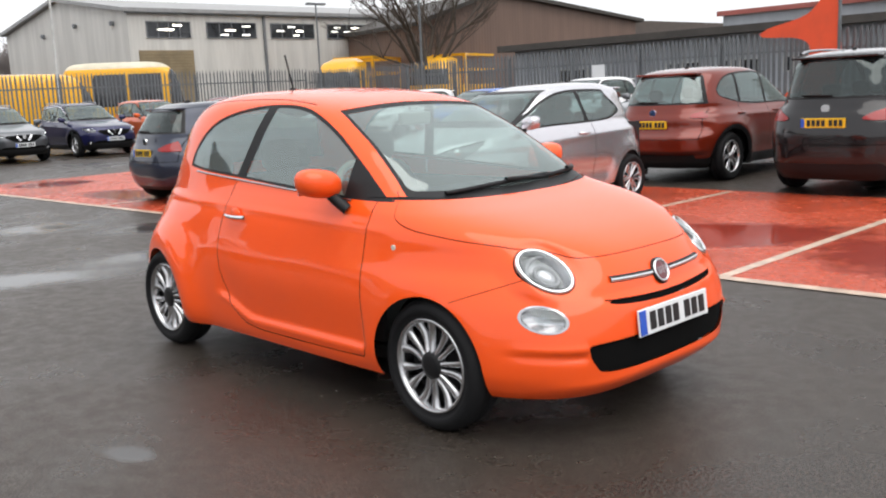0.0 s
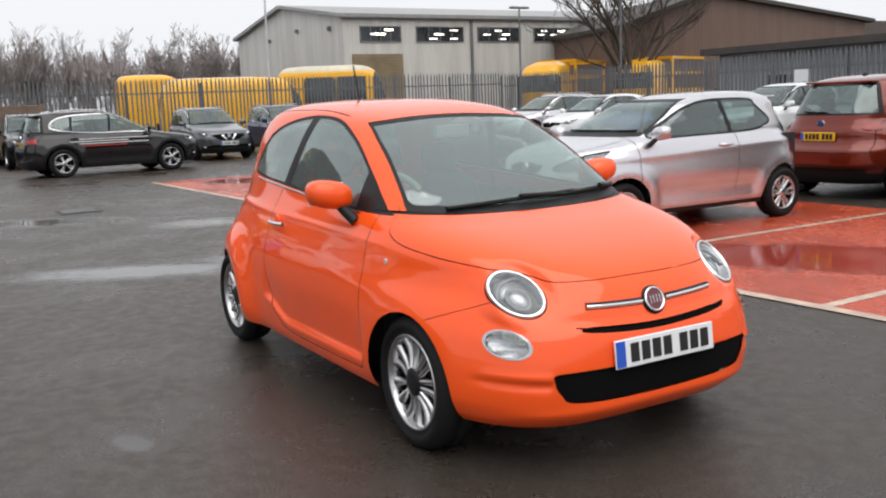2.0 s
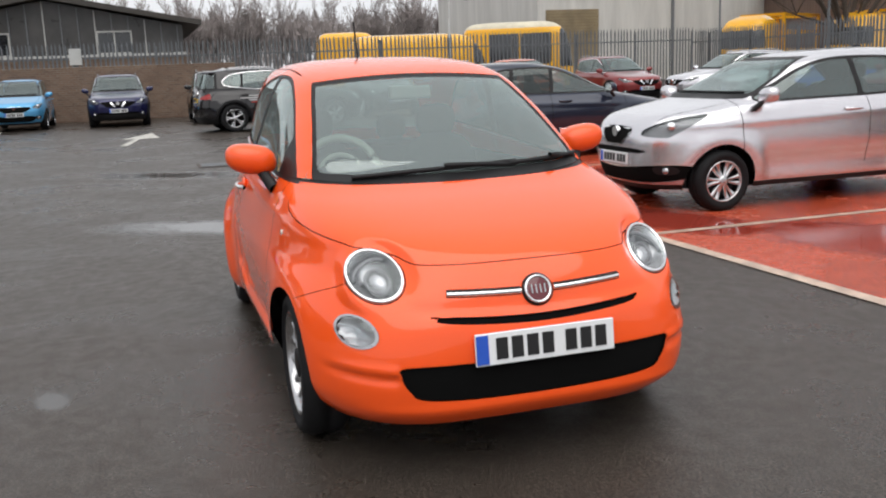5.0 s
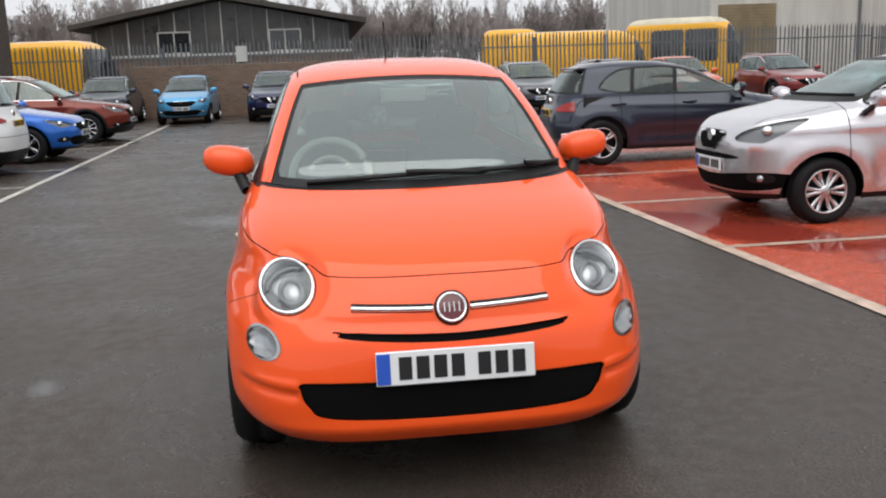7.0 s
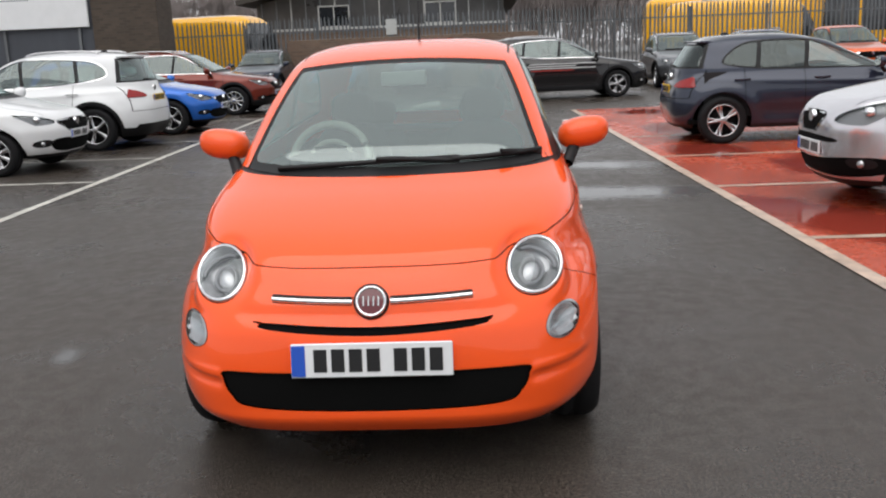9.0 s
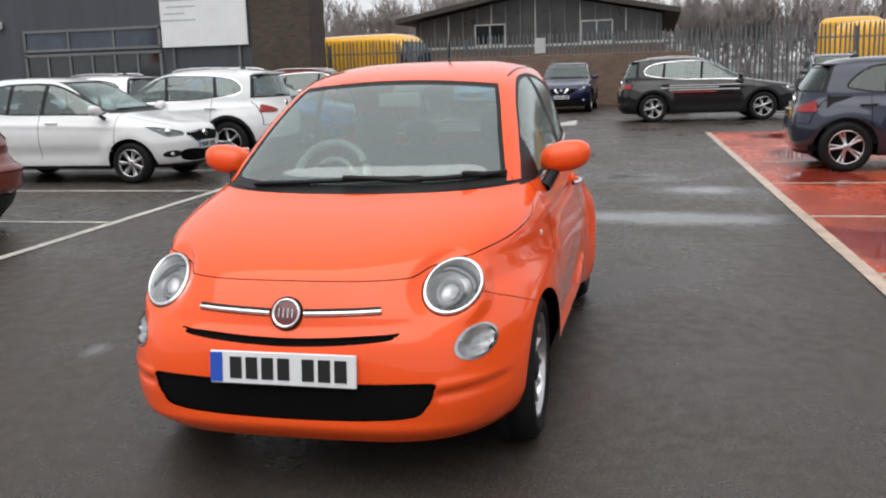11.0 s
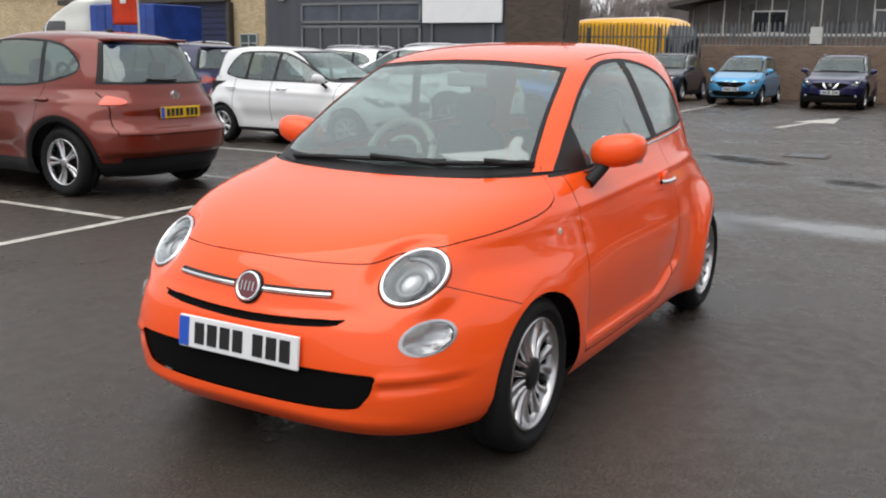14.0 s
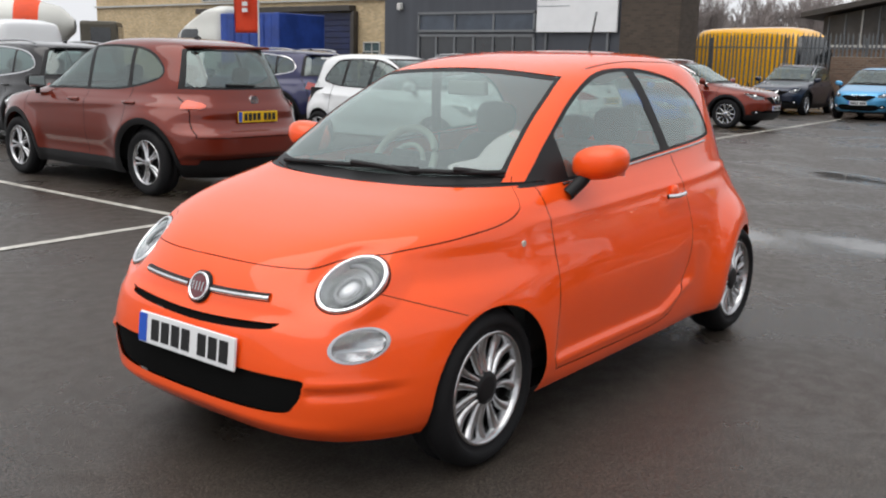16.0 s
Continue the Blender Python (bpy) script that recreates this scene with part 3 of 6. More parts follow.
# the orange city car
def city_car():
    car = thing("orange_city_car", pose(0, 0, 0), "bright orange three-door city car, wet, standing on asphalt", "car")
    AX, WR, AR = 1.157, 0.29, 0.306
    rows = [
        (0.20, 1.79, -1.625, 0.776, 4.2, 3.8, 0.15),
        (0.24, 1.83, -1.665, 0.793, 4.4, 3.9, 0.15),
        (0.31, 1.85, -1.70, 0.805, 4.6, 4.0, 0.15),
        (0.42, 1.858, -1.712, 0.812, 4.5, 4.0, 0.15),
        (0.54, 1.846, -1.705, 0.814, 4.15, 3.9, 0.15),
        (0.64, 1.802, -1.69, 0.808, 3.7, 3.8, 0.15),
        (0.71, 1.762, -1.67, 0.795, 3.35, 3.7, 0.12),
        (0.765, 1.705, -1.65, 0.783, 3.5, 3.6, 0.1),
        (0.82, 1.60, -1.63, 0.769, 4.1, 3.5, 0.06),
        (0.87, 1.45, -1.605, 0.752, 4.8, 3.4, 0.02),
        (0.91, 1.295, -1.58, 0.738, 5.2, 3.3, -0.03),
        (0.945, 1.13, -1.56, 0.723, 5.5, 3.2, -0.08),
        (0.975, 1.015, -1.545, 0.71, 5.8, 3.2, -0.14),
        (1.06, 0.885, -1.50, 0.683, 6.0, 3.2, -0.22),
        (1.18, 0.70, -1.43, 0.645, 6.0, 3.2, -0.32),
        (1.29, 0.505, -1.35, 0.607, 5.6, 3.2, -0.42),
        (1.37, 0.34, -1.27, 0.57, 5.0, 3.1, -0.46),
        (1.42, 0.17, -1.19, 0.53, 4.2, 2.9, -0.5),
        (1.455, -0.03, -1.08, 0.46, 3.4, 2.7, -0.54),
        (1.478, -0.25, -0.94, 0.34, 2.7, 2.5, -0.6),
        (1.488, -0.48, -0.78, 0.16, 2.2, 2.2, -0.63),
    ]

    # oval headlamp and lower lamp: centre, short and long axes, half sizes
    HC, HA, HB = np.array([1.614, 0.536, 0.712]), 0.094, 0.131
    FC, FA, FB = np.array([1.667, 0.616, 0.536]), 0.102, 0.054

    def lamp_axes(yaw, pitch, turn):
        yaw, pitch, turn = radians(yaw), radians(pitch), radians(turn)
        n = np.array([math.cos(pitch) * math.cos(yaw), math.cos(pitch) * math.sin(yaw), math.sin(pitch)])
        h = np.array([math.sin(yaw), -math.cos(yaw), 0.0])
        v = np.cross(h, n)
        v *= np.sign(v[2])
        return n, h * math.cos(turn) + v * math.sin(turn), v * math.cos(turn) - h * math.sin(turn)

    HN, HU, HV = lamp_axes(24.5, 45.2, 43.1)
    FN, FU, FV = lamp_axes(45, 10.9, -12.4)

    def shape(g):
        x, y, z = g[..., 0].copy(), g[..., 1].copy(), g[..., 2].copy()
        side = smooth01((y - 0.45) / 0.2)
        for ax in (AX, -AX):
            r = np.hypot(x - ax, z - WR)
            if ax > 0:
                g[..., 1] += side * 0.012 * np.exp(-(((r - AR - 0.01) / 0.10) ** 2)) * smooth01((0.80 - z) / 0.15) * smooth01((z - 0.17) / 0.16)
            else:
                g[..., 1] += side * 0.056 * np.exp(-(((r - AR - 0.04) / 0.14) ** 2)) * smooth01((0.98 - z) / 0.3)
        # pressed sill line low on the door, sweeping up towards the rear wheel
        crease = 0.305 + 0.10 * smooth01((-0.12 - x) / 0.35)
        span = smooth01((0.80 - x) / 0.05) * smooth01((x + 0.52) / 0.12)
        h = z - crease
        g[..., 1] -= side * span * 0.017 * smooth01(h / 0.022) * (1 - smooth01(h / 0.26))
        g[..., 1] += side * span * 0.006 * np.exp(-((h / 0.02) ** 2))
        # shoulder line
        line = 0.875 - 0.03 * x
        g[..., 1] += side * 0.005 * np.exp(-(((z - line) / 0.02) ** 2)) * smooth01((1.0 - x) / 0.2)
        # bumper creases beside the lower intake and a lip below it
        nose = smooth01((x - 1.45) / 0.1)
        k = nose * smooth01((y - 0.50) / 0.03) * smooth01((0.735 - y) / 0.05)
        g[..., 0] -= k * (0.020 * np.exp(-(((z - 0.385 - 0.05 * (y - 0.5)) / 0.014) ** 2)) - 0.012 * np.exp(-(((z - 0.41 - 0.05 * (y - 0.5)) / 0.013) ** 2)))
        g[..., 0] += nose * 0.010 * np.exp(-(((z - 0.262) / 0.02) ** 2)) * smooth01((0.7 - y) / 0.15)
        # the wings swell round the headlamps into a flat seat
        rel = np.stack([x, y, z], -1) - HC
        e = np.hypot(rel @ HU / HA, rel @ HV / HB)
        flat = HC[0] - ((y - HC[1]) * HN[1] + (z - HC[2]) * HN[2]) / HN[0]
        hold = (1 - smooth01((e - 1.0) / 0.55)) * smooth01((x - 1.2) / 0.1)
        g[..., 0] += hold * np.clip(flat - x, -0.09, 0.09)
        # bonnet lip over the nose
        g[..., 0] -= nose * 0.008 * np.exp(-(((z - 0.60 - 0.02 * y) / 0.02) ** 2)) * smooth01((0.5 - y) / 0.1)
        return g

    sh = Shell(rows, 0.0145, shape)
    side = lambda y, s: 0.42 - s * y
    # wheel openings
    for s in (1, -1):
        for ax in (AX, -AX):
            sh.cut(lambda x, y, z, n: np.maximum(np.hypot(x - ax, z - WR) - AR, side(y, s)))
    # windscreen with black edge band
    top = 1.395
    ws = lambda grow: lambda x, y, z, n: np.maximum.reduce([np.abs(y) - (sh.width(z) - 0.098) - grow, 0.955 + 0.035 * (np.abs(y) / 0.66) ** 2 - grow - z, z - top + 0.03 * (y / 0.5) ** 2 - grow, sh.middle(z) + 0.1 - x])
    screen = sh.cut(ws(0.0))
    rows_ws = Shell(sh.rows, 1, piece=screen)
    inner = rows_ws.cut(lambda x, y, z, n: ws(0)(x, y, z, n) + 0.016 + 0.012 * smooth01((1.03 - z) / 0.02))
    panel("windscreen", inner, GLASS, car, -0.004, "slightly tinted curved windscreen glass")
    panel("windscreen_surround", (rows_ws.V, rows_ws.N, rows_ws.F), BLACK_PLASTIC, car, -0.003)
    # cowl panel below the screen
    cowl = sh.cut(lambda x, y, z, n: np.maximum.reduce([0.955 + 0.018 * (np.abs(y) / 0.66) ** 2 - z, z - 0.985, np.abs(y) - 0.685, 0.55 - x]))
    panel("cowl", cowl, BLACK_PLASTIC, car, -0.006)
    # side windows
    dlo = spline([(0.83, 0.968), (0.40, 0.985), (-0.30, 1.035), (-0.86, 1.075), (-0.935, 1.11), (-0.86, 1.22), (-0.70, 1.325), (-0.45, 1.385), (-0.15, 1.405), (0.12, 1.375), (0.38, 1.265), (0.62, 1.115), (0.80, 0.985)], 6)
    for s in (1, -1):
        out = sh.cut(lambda x, y, z, n: np.maximum.reduce([poly_sdf(x, z, dlo) - 0.004, 0.3 - s * y]))
        w = Shell(sh.rows, 1, piece=out)
        post = lambda x, z: -0.345 + 0.16 * (z - 1.04) / 0.36 - x
        glassy = lambda x, z: poly_sdf(x, z, dlo) + 0.009
        door_glass = w.cut(lambda x, y, z, n: np.maximum.reduce([glassy(x, z), post(x, z) + 0.045, x - 0.56]))
        quarter = w.cut(lambda x, y, z, n: np.maximum(glassy(x, z), -post(x, z) + 0.04))
        panel("side_window", door_glass, GLASS, car, -0.005, "front door window glass")
        panel("side_window", quarter, GLASS, car, -0.005, "rear quarter window glass")
        panel("window_trim", (w.V, w.N, w.F), BLACK_PLASTIC, car, -0.003)
        P = np.array([(x, s * (side_y(sh, x, z) + 0.002), z) for x in np.linspace(0.62, -0.84, 24) for z in (1.0 - 0.062 * (x - 0.25) - 0.013,)])
        V, F = path_tube(P, 0.006, 6)
        link_mesh("window_strip", V, F, ALLOY, car, label="thin bright strip under the side windows")
    # rear window
    rw = sh.cut(lambda x, y, z, n: np.maximum.reduce([np.abs(y) - (sh.width(z) - 0.14), 1.03 - z, z - 1.35, x - sh.middle(z) + 0.3]))
    panel("rear_window", rw, GLASS, car, -0.004)
    # headlamps and lower lamps
    for s in (1, -1):
        flip = np.array([1, s, 1])
        oval = lambda x, y, z: np.hypot((np.stack([x, y * s, z], -1) - HC) @ HU / HA, (np.stack([x, y * s, z], -1) - HC) @ HV / HB)
        ahead = lambda x, y: np.where(s * y < 0.2, 9.0, 1.35 - x)
        edge = sh.cut(lambda x, y, z, n: np.maximum((oval(x, y, z) - 1.03) * 0.1, ahead(x, y)))
        e = Shell(sh.rows, 1, piece=edge)
        lens = e.cut(lambda x, y, z, n: (oval(x, y, z) - 0.87) * 0.1)
        panel("headlamp_seal", (e.V, e.N, e.F), GAP, car, -0.003)
        lamp = panel("headlamp", lens, LENS, car, 0.0, "oval clear headlamp with chrome ring")
        nrm = HN * flip
        V, N, F = lens
        bulge = 0.020 * (1 - (oval(*V.T) / 0.87) ** 2)
        lamp.data.vertices.foreach_set("co", (V + nrm * (bulge + 0.002)[:, None]).astype(np.float32).ravel())
        # bowl, projector and the eyelid-like reflector behind the lens
        u, v = HU * flip, HV * flip
        basis = Matrix([[u[k] * HA / 0.1, nrm[k], v[k] * HB / 0.1, 0] for k in range(3)] + [[0, 0, 0, 1]])
        here = Matrix.Translation(Vector(HC * flip - nrm * 0.004)) @ basis
        for nm, prof, mat, mv in (("chrome_ring", [(0.086, 0.002), (0.0875, 0.011), (0.091, 0.0145), (0.096, 0.013), (0.0995, 0.007), (0.100, -0.004)], CHROME, 0), ("reflector_bowl", [(0.0865, 0.002), (0.080, -0.006), (0.070, -0.030), (0.035, -0.05), (0.001, -0.052)], REFLECTOR, 0), ("projector_ring", [(0.044, -0.03), (0.046, -0.014), (0.040, -0.010), (0.034, -0.018), (0.032, -0.04)], LAMP_GREY, -0.012), ("projector_lens", [(0.034, -0.022), (0.026, -0.011), (0.014, -0.006), (0.001, -0.004)], REFLECTOR, -0.012)):
            V3, F3 = lathe(prof, 40)
            o = link_mesh(nm, V3, F3, mat, lamp)
            o.matrix_basis = here @ pose(0, 0, mv)
        # a bright band curving over the upper part of the lamp
        P = np.array([(0.07 * math.cos(q), -0.004, 0.02 + 0.035 * math.sin(q)) for q in np.linspace(0.15, math.pi - 0.15, 12)])
        V3, F3 = path_tube(P, 0.007, 8)
        o = link_mesh("lamp_eyelid", V3, F3, LAMP_GREY, lamp)
        o.matrix_basis = here
        # lower lamp
        f = FC * flip
        ell = lambda x, y, z: np.hypot((np.stack([x, y * s, z], -1) - FC) @ FU / FA, (np.stack([x, y * s, z], -1) - FC) @ FV / FB) - 1
        near = lambda x, y: 1.3 - x - 0.0 * y + 9 * (s * y < 0)
        edge = sh.cut(lambda x, y, z, n: np.maximum(ell(x, y, z) * 0.06, near(x, y)))
        e = Shell(sh.rows, 1, piece=edge)
        lens = e.cut(lambda x, y, z, n: (ell(x, y, z) + 0.13) * 0.06)
        fog = panel("fog_lamp", lens, LENS, car, 0.0, "oval clear lower lamp with chrome rim")
        V, N, F = lens
        nd = N / np.linalg.norm(N, axis=1)[:, None]
        fog.data.vertices.foreach_set("co", (V + nd * (0.012 * (1 - ((ell(*V.T) + 1) / 0.87) ** 2))[:, None]).astype(np.float32).ravel())
        panel("chrome_rim", (e.V, e.N, e.F), ALLOY, fog, 0.003)
        V4 = V - nd * (0.004 + 0.035 * (1 - ((ell(*V.T) + 1) / 0.87) ** 2) + 0.006 * np.sin(V[:, 2:3].ravel() * 260))[:, None]
        link_mesh("lamp_reflector", V4, F, REFLECTOR, fog)
        V5, F5 = ellipsoid(0.02, 0.02, 0.02, n=10)
        link_mesh("bulb", V5 + f - 0.01 * nd.mean(0), F5, LENS, fog)
    # lower intake, upper slot
    mouth = spline([(-0.505, 0.405), (-0.47, 0.43), (0.0, 0.425), (0.47, 0.43), (0.505, 0.405), (0.48, 0.345), (0.40, 0.305), (0.0, 0.29), (-0.40, 0.305), (-0.48, 0.345)], 8)
    m = sh.cut(lambda x, y, z, n: np.maximum(poly_sdf(y, z, mouth), 1.4 - x))
    V, N, F = m
    grille = link_mesh("lower_grille", V - [0.012, 0, 0], F, GAP, car, N, label="black lower intake grille")
    gx = [front_x(sh, y, 0.36) - 0.024 for y in np.linspace(-0.5, 0.5, 3)]
    part("grille_slats", boxes([(min(front_x(sh, 0.45, 0.36), front_x(sh, 0, 0.36)) - 0.06, 0, 0.315 + 0.022 * k, 0.012, 0.9, 0.007) for k in range(5)]), BLACK_PLASTIC, grille)
    slot = spline([(-0.395, 0.592), (-0.34, 0.588), (0.0, 0.572), (0.34, 0.588), (0.395, 0.592), (0.33, 0.566), (0.0, 0.545), (-0.33, 0.566)], 8)
    panel("upper_intake", sh.cut(lambda x, y, z, n: np.maximum(poly_sdf(y, z, slot), 1.4 - x)), GAP, car, -0.012)
    # shut lines
    door = spline([(0.78, 1.10), (0.778, 0.97), (0.775, 0.85), (0.768, 0.70), (0.77, 0.50), (0.785, 0.36), (0.77, 0.285), (0.70, 0.268), (0.2, 0.262), (-0.15, 0.27), (-0.30, 0.33), (-0.43, 0.50), (-0.45, 0.75), (-0.37, 1.03), (-0.30, 1.12)], 8)
    below = lambda x, z: z - (1.0 - 0.053 * x)
    for s in (1, -1):
        panel("door_gap", sh.groove(lambda x, y, z, n: poly_sdf(x, z, door) + 9 * (s * y < 0), 0.0045, lambda x, y, z: (s * y > 0.4) & (below(x, z) < 0.03)), GAP, car, -0.004)
        d = sh.cut(lambda x, y, z, n: np.maximum.reduce([poly_sdf(x, z, door), 0.4 - s * y]))
        panel("door", d, ORANGE, car)
    seam = lambda x: pchip([0.78, 0.88, 0.93, 1.02, 1.22, 1.5, 1.66, 1.9], [1.06, 0.965, 0.90, 0.866, 0.836, 0.798, 0.752, 0.732], x)
    def bon(x, y, z, n):
        g = np.stack([0 * x - 0.15, 0 * x, 0 * x - 1], 1)
        along = g - (g * n).sum(1)[:, None] * n
        return (seam(x) - z) / np.maximum(0.25, np.linalg.norm(along, axis=1)) + 9 * (x < 0.75)

    panel("bonnet_gap", sh.groove(bon, 0.0045, lambda x, y, z: x > 0.84), GAP, car, -0.004)
    panel("bonnet", sh.cut(lambda x, y, z, n: np.maximum.reduce([bon(x, y, z, n), z - 1.0, 0.84 - x])), ORANGE, car)
    # seam from headlamp to wheel opening
    panel("bumper_gap", sh.groove(lambda x, y, z, n: z - (0.605 + 0.36 * (x - 1.35)), 0.003, lambda x, y, z: (np.abs(y) > 0.58) & (x > 1.30) & (x < 1.62)), GAP, car, -0.003)
    # seams along the roof
    panel("roof_gap", sh.groove(lambda x, y, z, n: np.abs(y) - 0.50 + 0.03 * (x + 0.4) ** 2, 0.008, lambda x, y, z: z > 1.40), GAP, car, -0.003)
    panel("body", (sh.V, sh.N, sh.F), ORANGE, car)
    underbody(car, sh.ring, 0.206)
    # wheels
    for s in (1, -1):
        for ax in (AX, -AX):
            wheel(car, ax, s * 0.684, WR, 0.207, 0.175, 14, ALLOY, pairs=0.20, hub=0.062, taper=(0.010, 0.021), bow=0.07)
            arch_liner(car, ax, s * 0.70, AR + 0.012, WR)
        ry = side_y(sh, 0.952, 0.782)
        ind = part("side_repeater", tube(bmesh.new(), (0.952, s * (ry - 0.02), 0.782), (0.952, s * (ry + 0.004), 0.782), 0.014, 0.012, 16), IVORY, car)
        part("repeater_lens", tube(bmesh.new(), (0.952, s * (ry + 0.003), 0.782), (0.952, s * (ry + 0.007), 0.782), 0.010, 0.007, 16), LENS, ind)
        P = np.array([(-0.375 + 0.17 * k / 8, s * (0.778 + 0.028 * math.sin(math.pi * k / 8) ** 0.6), 0.845 - 0.006 * k / 8) for k in range(9)])
        V, F = path_tube(P, 0.011, 10)
        link_mesh("door_handle", V, F, CHROME, car, label="chrome pull handle")
        cup = ellipsoid(0.045, 0.012, 0.03, n=10)
        link_mesh("handle_recess", cup[0] + [-0.30, s * 0.764, 0.855], cup[1], ORANGE, car)
        door_mirror(car, 0.505, s * 0.808, 1.048, ORANGE, (0.09, 0.112, 0.068))
    # badge and bar
    bx = front_x(sh, 0, 0.648)
    b = new("badge")
    b.parent = car
    b.matrix_basis = pose(bx + 0.004, 0, 0.648, 0, -22, 0) @ pose(0, 0, 0, 0, 0, -90) @ Matrix.Scale(0.9, 4)
    for nm, prof, mat in (("badge_backing", [(0.064, -0.012), (0.064, 0.004), (0.058, 0.008)], BLACK_PLASTIC), ("badge_ring", [(0.057, 0.002), (0.056, 0.011), (0.050, 0.014), (0.046, 0.009)], CHROME), ("badge_face", [(0.047, 0.008), (0.02, 0.012), (0.001, 0.0125)], BADGE_RED)):
        V, F = lathe(prof, 40)
        link_mesh(nm, V, F, mat, b, flip=True)
    for k in range(4):
        part("badge_bar", boxes([(-0.027 + 0.018 * k, 0.0125, 0, 0.0055, 0.003, 0.036)], 0.001), ALLOY, b)
    for s in (1, -1):
        ys = np.linspace(0.062, 0.325, 14)
        zz = 0.648 + 0.05 * (ys - 0.06) ** 1.2
        P = np.array([(front_x(sh, y, z) + 0.002, s * y, z) for y, z in zip(ys, zz)])
        V, F = path_tube(P, 0.0105, 10)
        link_mesh("chrome_bar", V, F, CHROME, car)
        V, F = path_tube(P - [0.006, 0, 0.0], 0.0155, 8)
        link_mesh("bar_backing", V, F, BLACK_PLASTIC, car)
    number_plate(car, 1.868, 0.474, PLATE_WHITE, tilt=-6)
    # wipers
    for y0, y1, za, zb in ((-0.46, 0.27, 0.985, 1.005), (0.24, 0.60, 0.998, 1.015)):
        ys = np.linspace(y0, y1, 12)
        P = np.array([(front_x(sh, y, z) + 0.012, y, z + 0.004) for y, z in zip(ys, np.linspace(za, zb, 12))])
        V, F = path_tube(P, 0.011, 6)
        wp = link_mesh("wiper", V, F, BLACK_PLASTIC, car, label="black wiper blade and arm")
        mid = P[6] + [0.008, 0, 0.012]
        piv = np.array((front_x(sh, y1, zb) + 0.012, y1, zb - 0.012))
        V, F = path_tube(np.array([mid + (piv - mid) * k / 5 + [0.008 * math.sin(math.pi * k / 5), 0, 0.004 * math.sin(math.pi * k / 5)] for k in range(6)]), 0.012, 6)
        link_mesh("wiper_arm", V, F, BLACK_PLASTIC, wp)
    # aerial
    a = part("aerial", tube(bmesh.new(), (-0.77, 0, 1.478), (-0.80, 0, 1.50), 0.018, 0.010, 12), BLACK_PLASTIC, car, "thin black roof aerial")
    part("mast", tube(bmesh.new(), (-0.785, 0, 1.49), (-0.85, 0, 1.70), 0.0065, 0.005, 8), BLACK_PLASTIC, a)
    # cabin
    for x, y in ((-0.12, 0.36), (-0.12, -0.36)):
        seat(car, x, y, 0.48, 0.92)
    for y in (0.3, -0.3):
        seat(car, -0.95, y, 0.5, 0.78)
    V, F = ellipsoid(0.24, 0.68, 0.20, power=4, n=16)
    dash = link_mesh("dashboard", V + [0.62, 0, 0.76], F, DASH, car)
    part("instrument_hood", boxes([(0.50, -0.36, 0.945, 0.18, 0.30, 0.08)], 0.03, 3), DASH, dash)
    sw = new("steering_wheel")
    sw.parent = car
    sw.matrix_basis = pose(0.32, -0.36, 0.94, 0, -28, 0) @ pose(0, 0, 0, 0, 0, -90)
    th = np.linspace(0, 2 * np.pi, 40, endpoint=False)
    V, F = path_tube(np.stack([0.18 * np.cos(th), 0 * th, 0.18 * np.sin(th)], 1), 0.019, 10, closed=True)
    link_mesh("wheel_rim", V, F, IVORY, sw)
    part("wheel_hub", boxes([(0, 0, 0, 0.15, 0.05, 0.12), (0, 0, -0.0, 0.34, 0.02, 0.035), (0, 0, -0.1, 0.05, 0.02, 0.15)], 0.008, 2), DASH, sw)
    th = np.linspace(0.1, np.pi - 0.1, 20)
    V, F = path_tube(np.stack([0.10 * np.cos(th), 0 * th - 0.02, 0.10 * np.sin(th)], 1), 0.014, 8)
    link_mesh("hub_trim", V, F, IVORY, sw)
    rv = part("rear_view_mirror", boxes([(0.30, 0.0, 1.305, 0.035, 0.21, 0.065)], 0.012, 2), LINING, car)
    part("mirror_glass", boxes([(0.281, 0, 1.305, 0.004, 0.19, 0.055)]), CHROME, rv)
    part("cabin_floor", boxes([(-0.35, 0, 0.24, 2.3, 1.3, 0.06), (1.05, 0, 0.5, 0.06, 1.3, 0.5)], 0.01), DASH, car)
    for s in (1, -1):
        part("door_card", boxes([(-0.1, s * 0.672, 0.62, 1.75, 0.03, 0.62)], 0.01, 2), DASH, car, "dark grey inner door panel")
        part("side_trim", boxes([(-1.0, s * 0.57, 0.66, 0.40, 0.03, 0.45)], 0.01, 2), DASH, car)
    part("tailgate_trim", boxes([(-1.36, 0, 0.66, 0.03, 0.85, 0.5)], 0.01, 2), DASH, car)
    part("parcel_shelf", boxes([(-1.12, 0, 0.96, 0.3, 0.85, 0.03)], 0.01, 2), DASH, car)
    # roof lining: the roof's inside, a hand below the skin
    bm = bmesh.new()
    bmesh.ops.create_grid(bm, x_segments=10, y_segments=10, size=1)
    for v in bm.verts:
        v.co = Vector((-0.5 + 0.42 * v.co.x, 0.48 * v.co.y, 1.435 - 0.05 * v.co.x**2 - 0.05 * v.co.y**2))
    part("roof_lining", bm, LINING, car, smooth=True)
    return car


city_car()


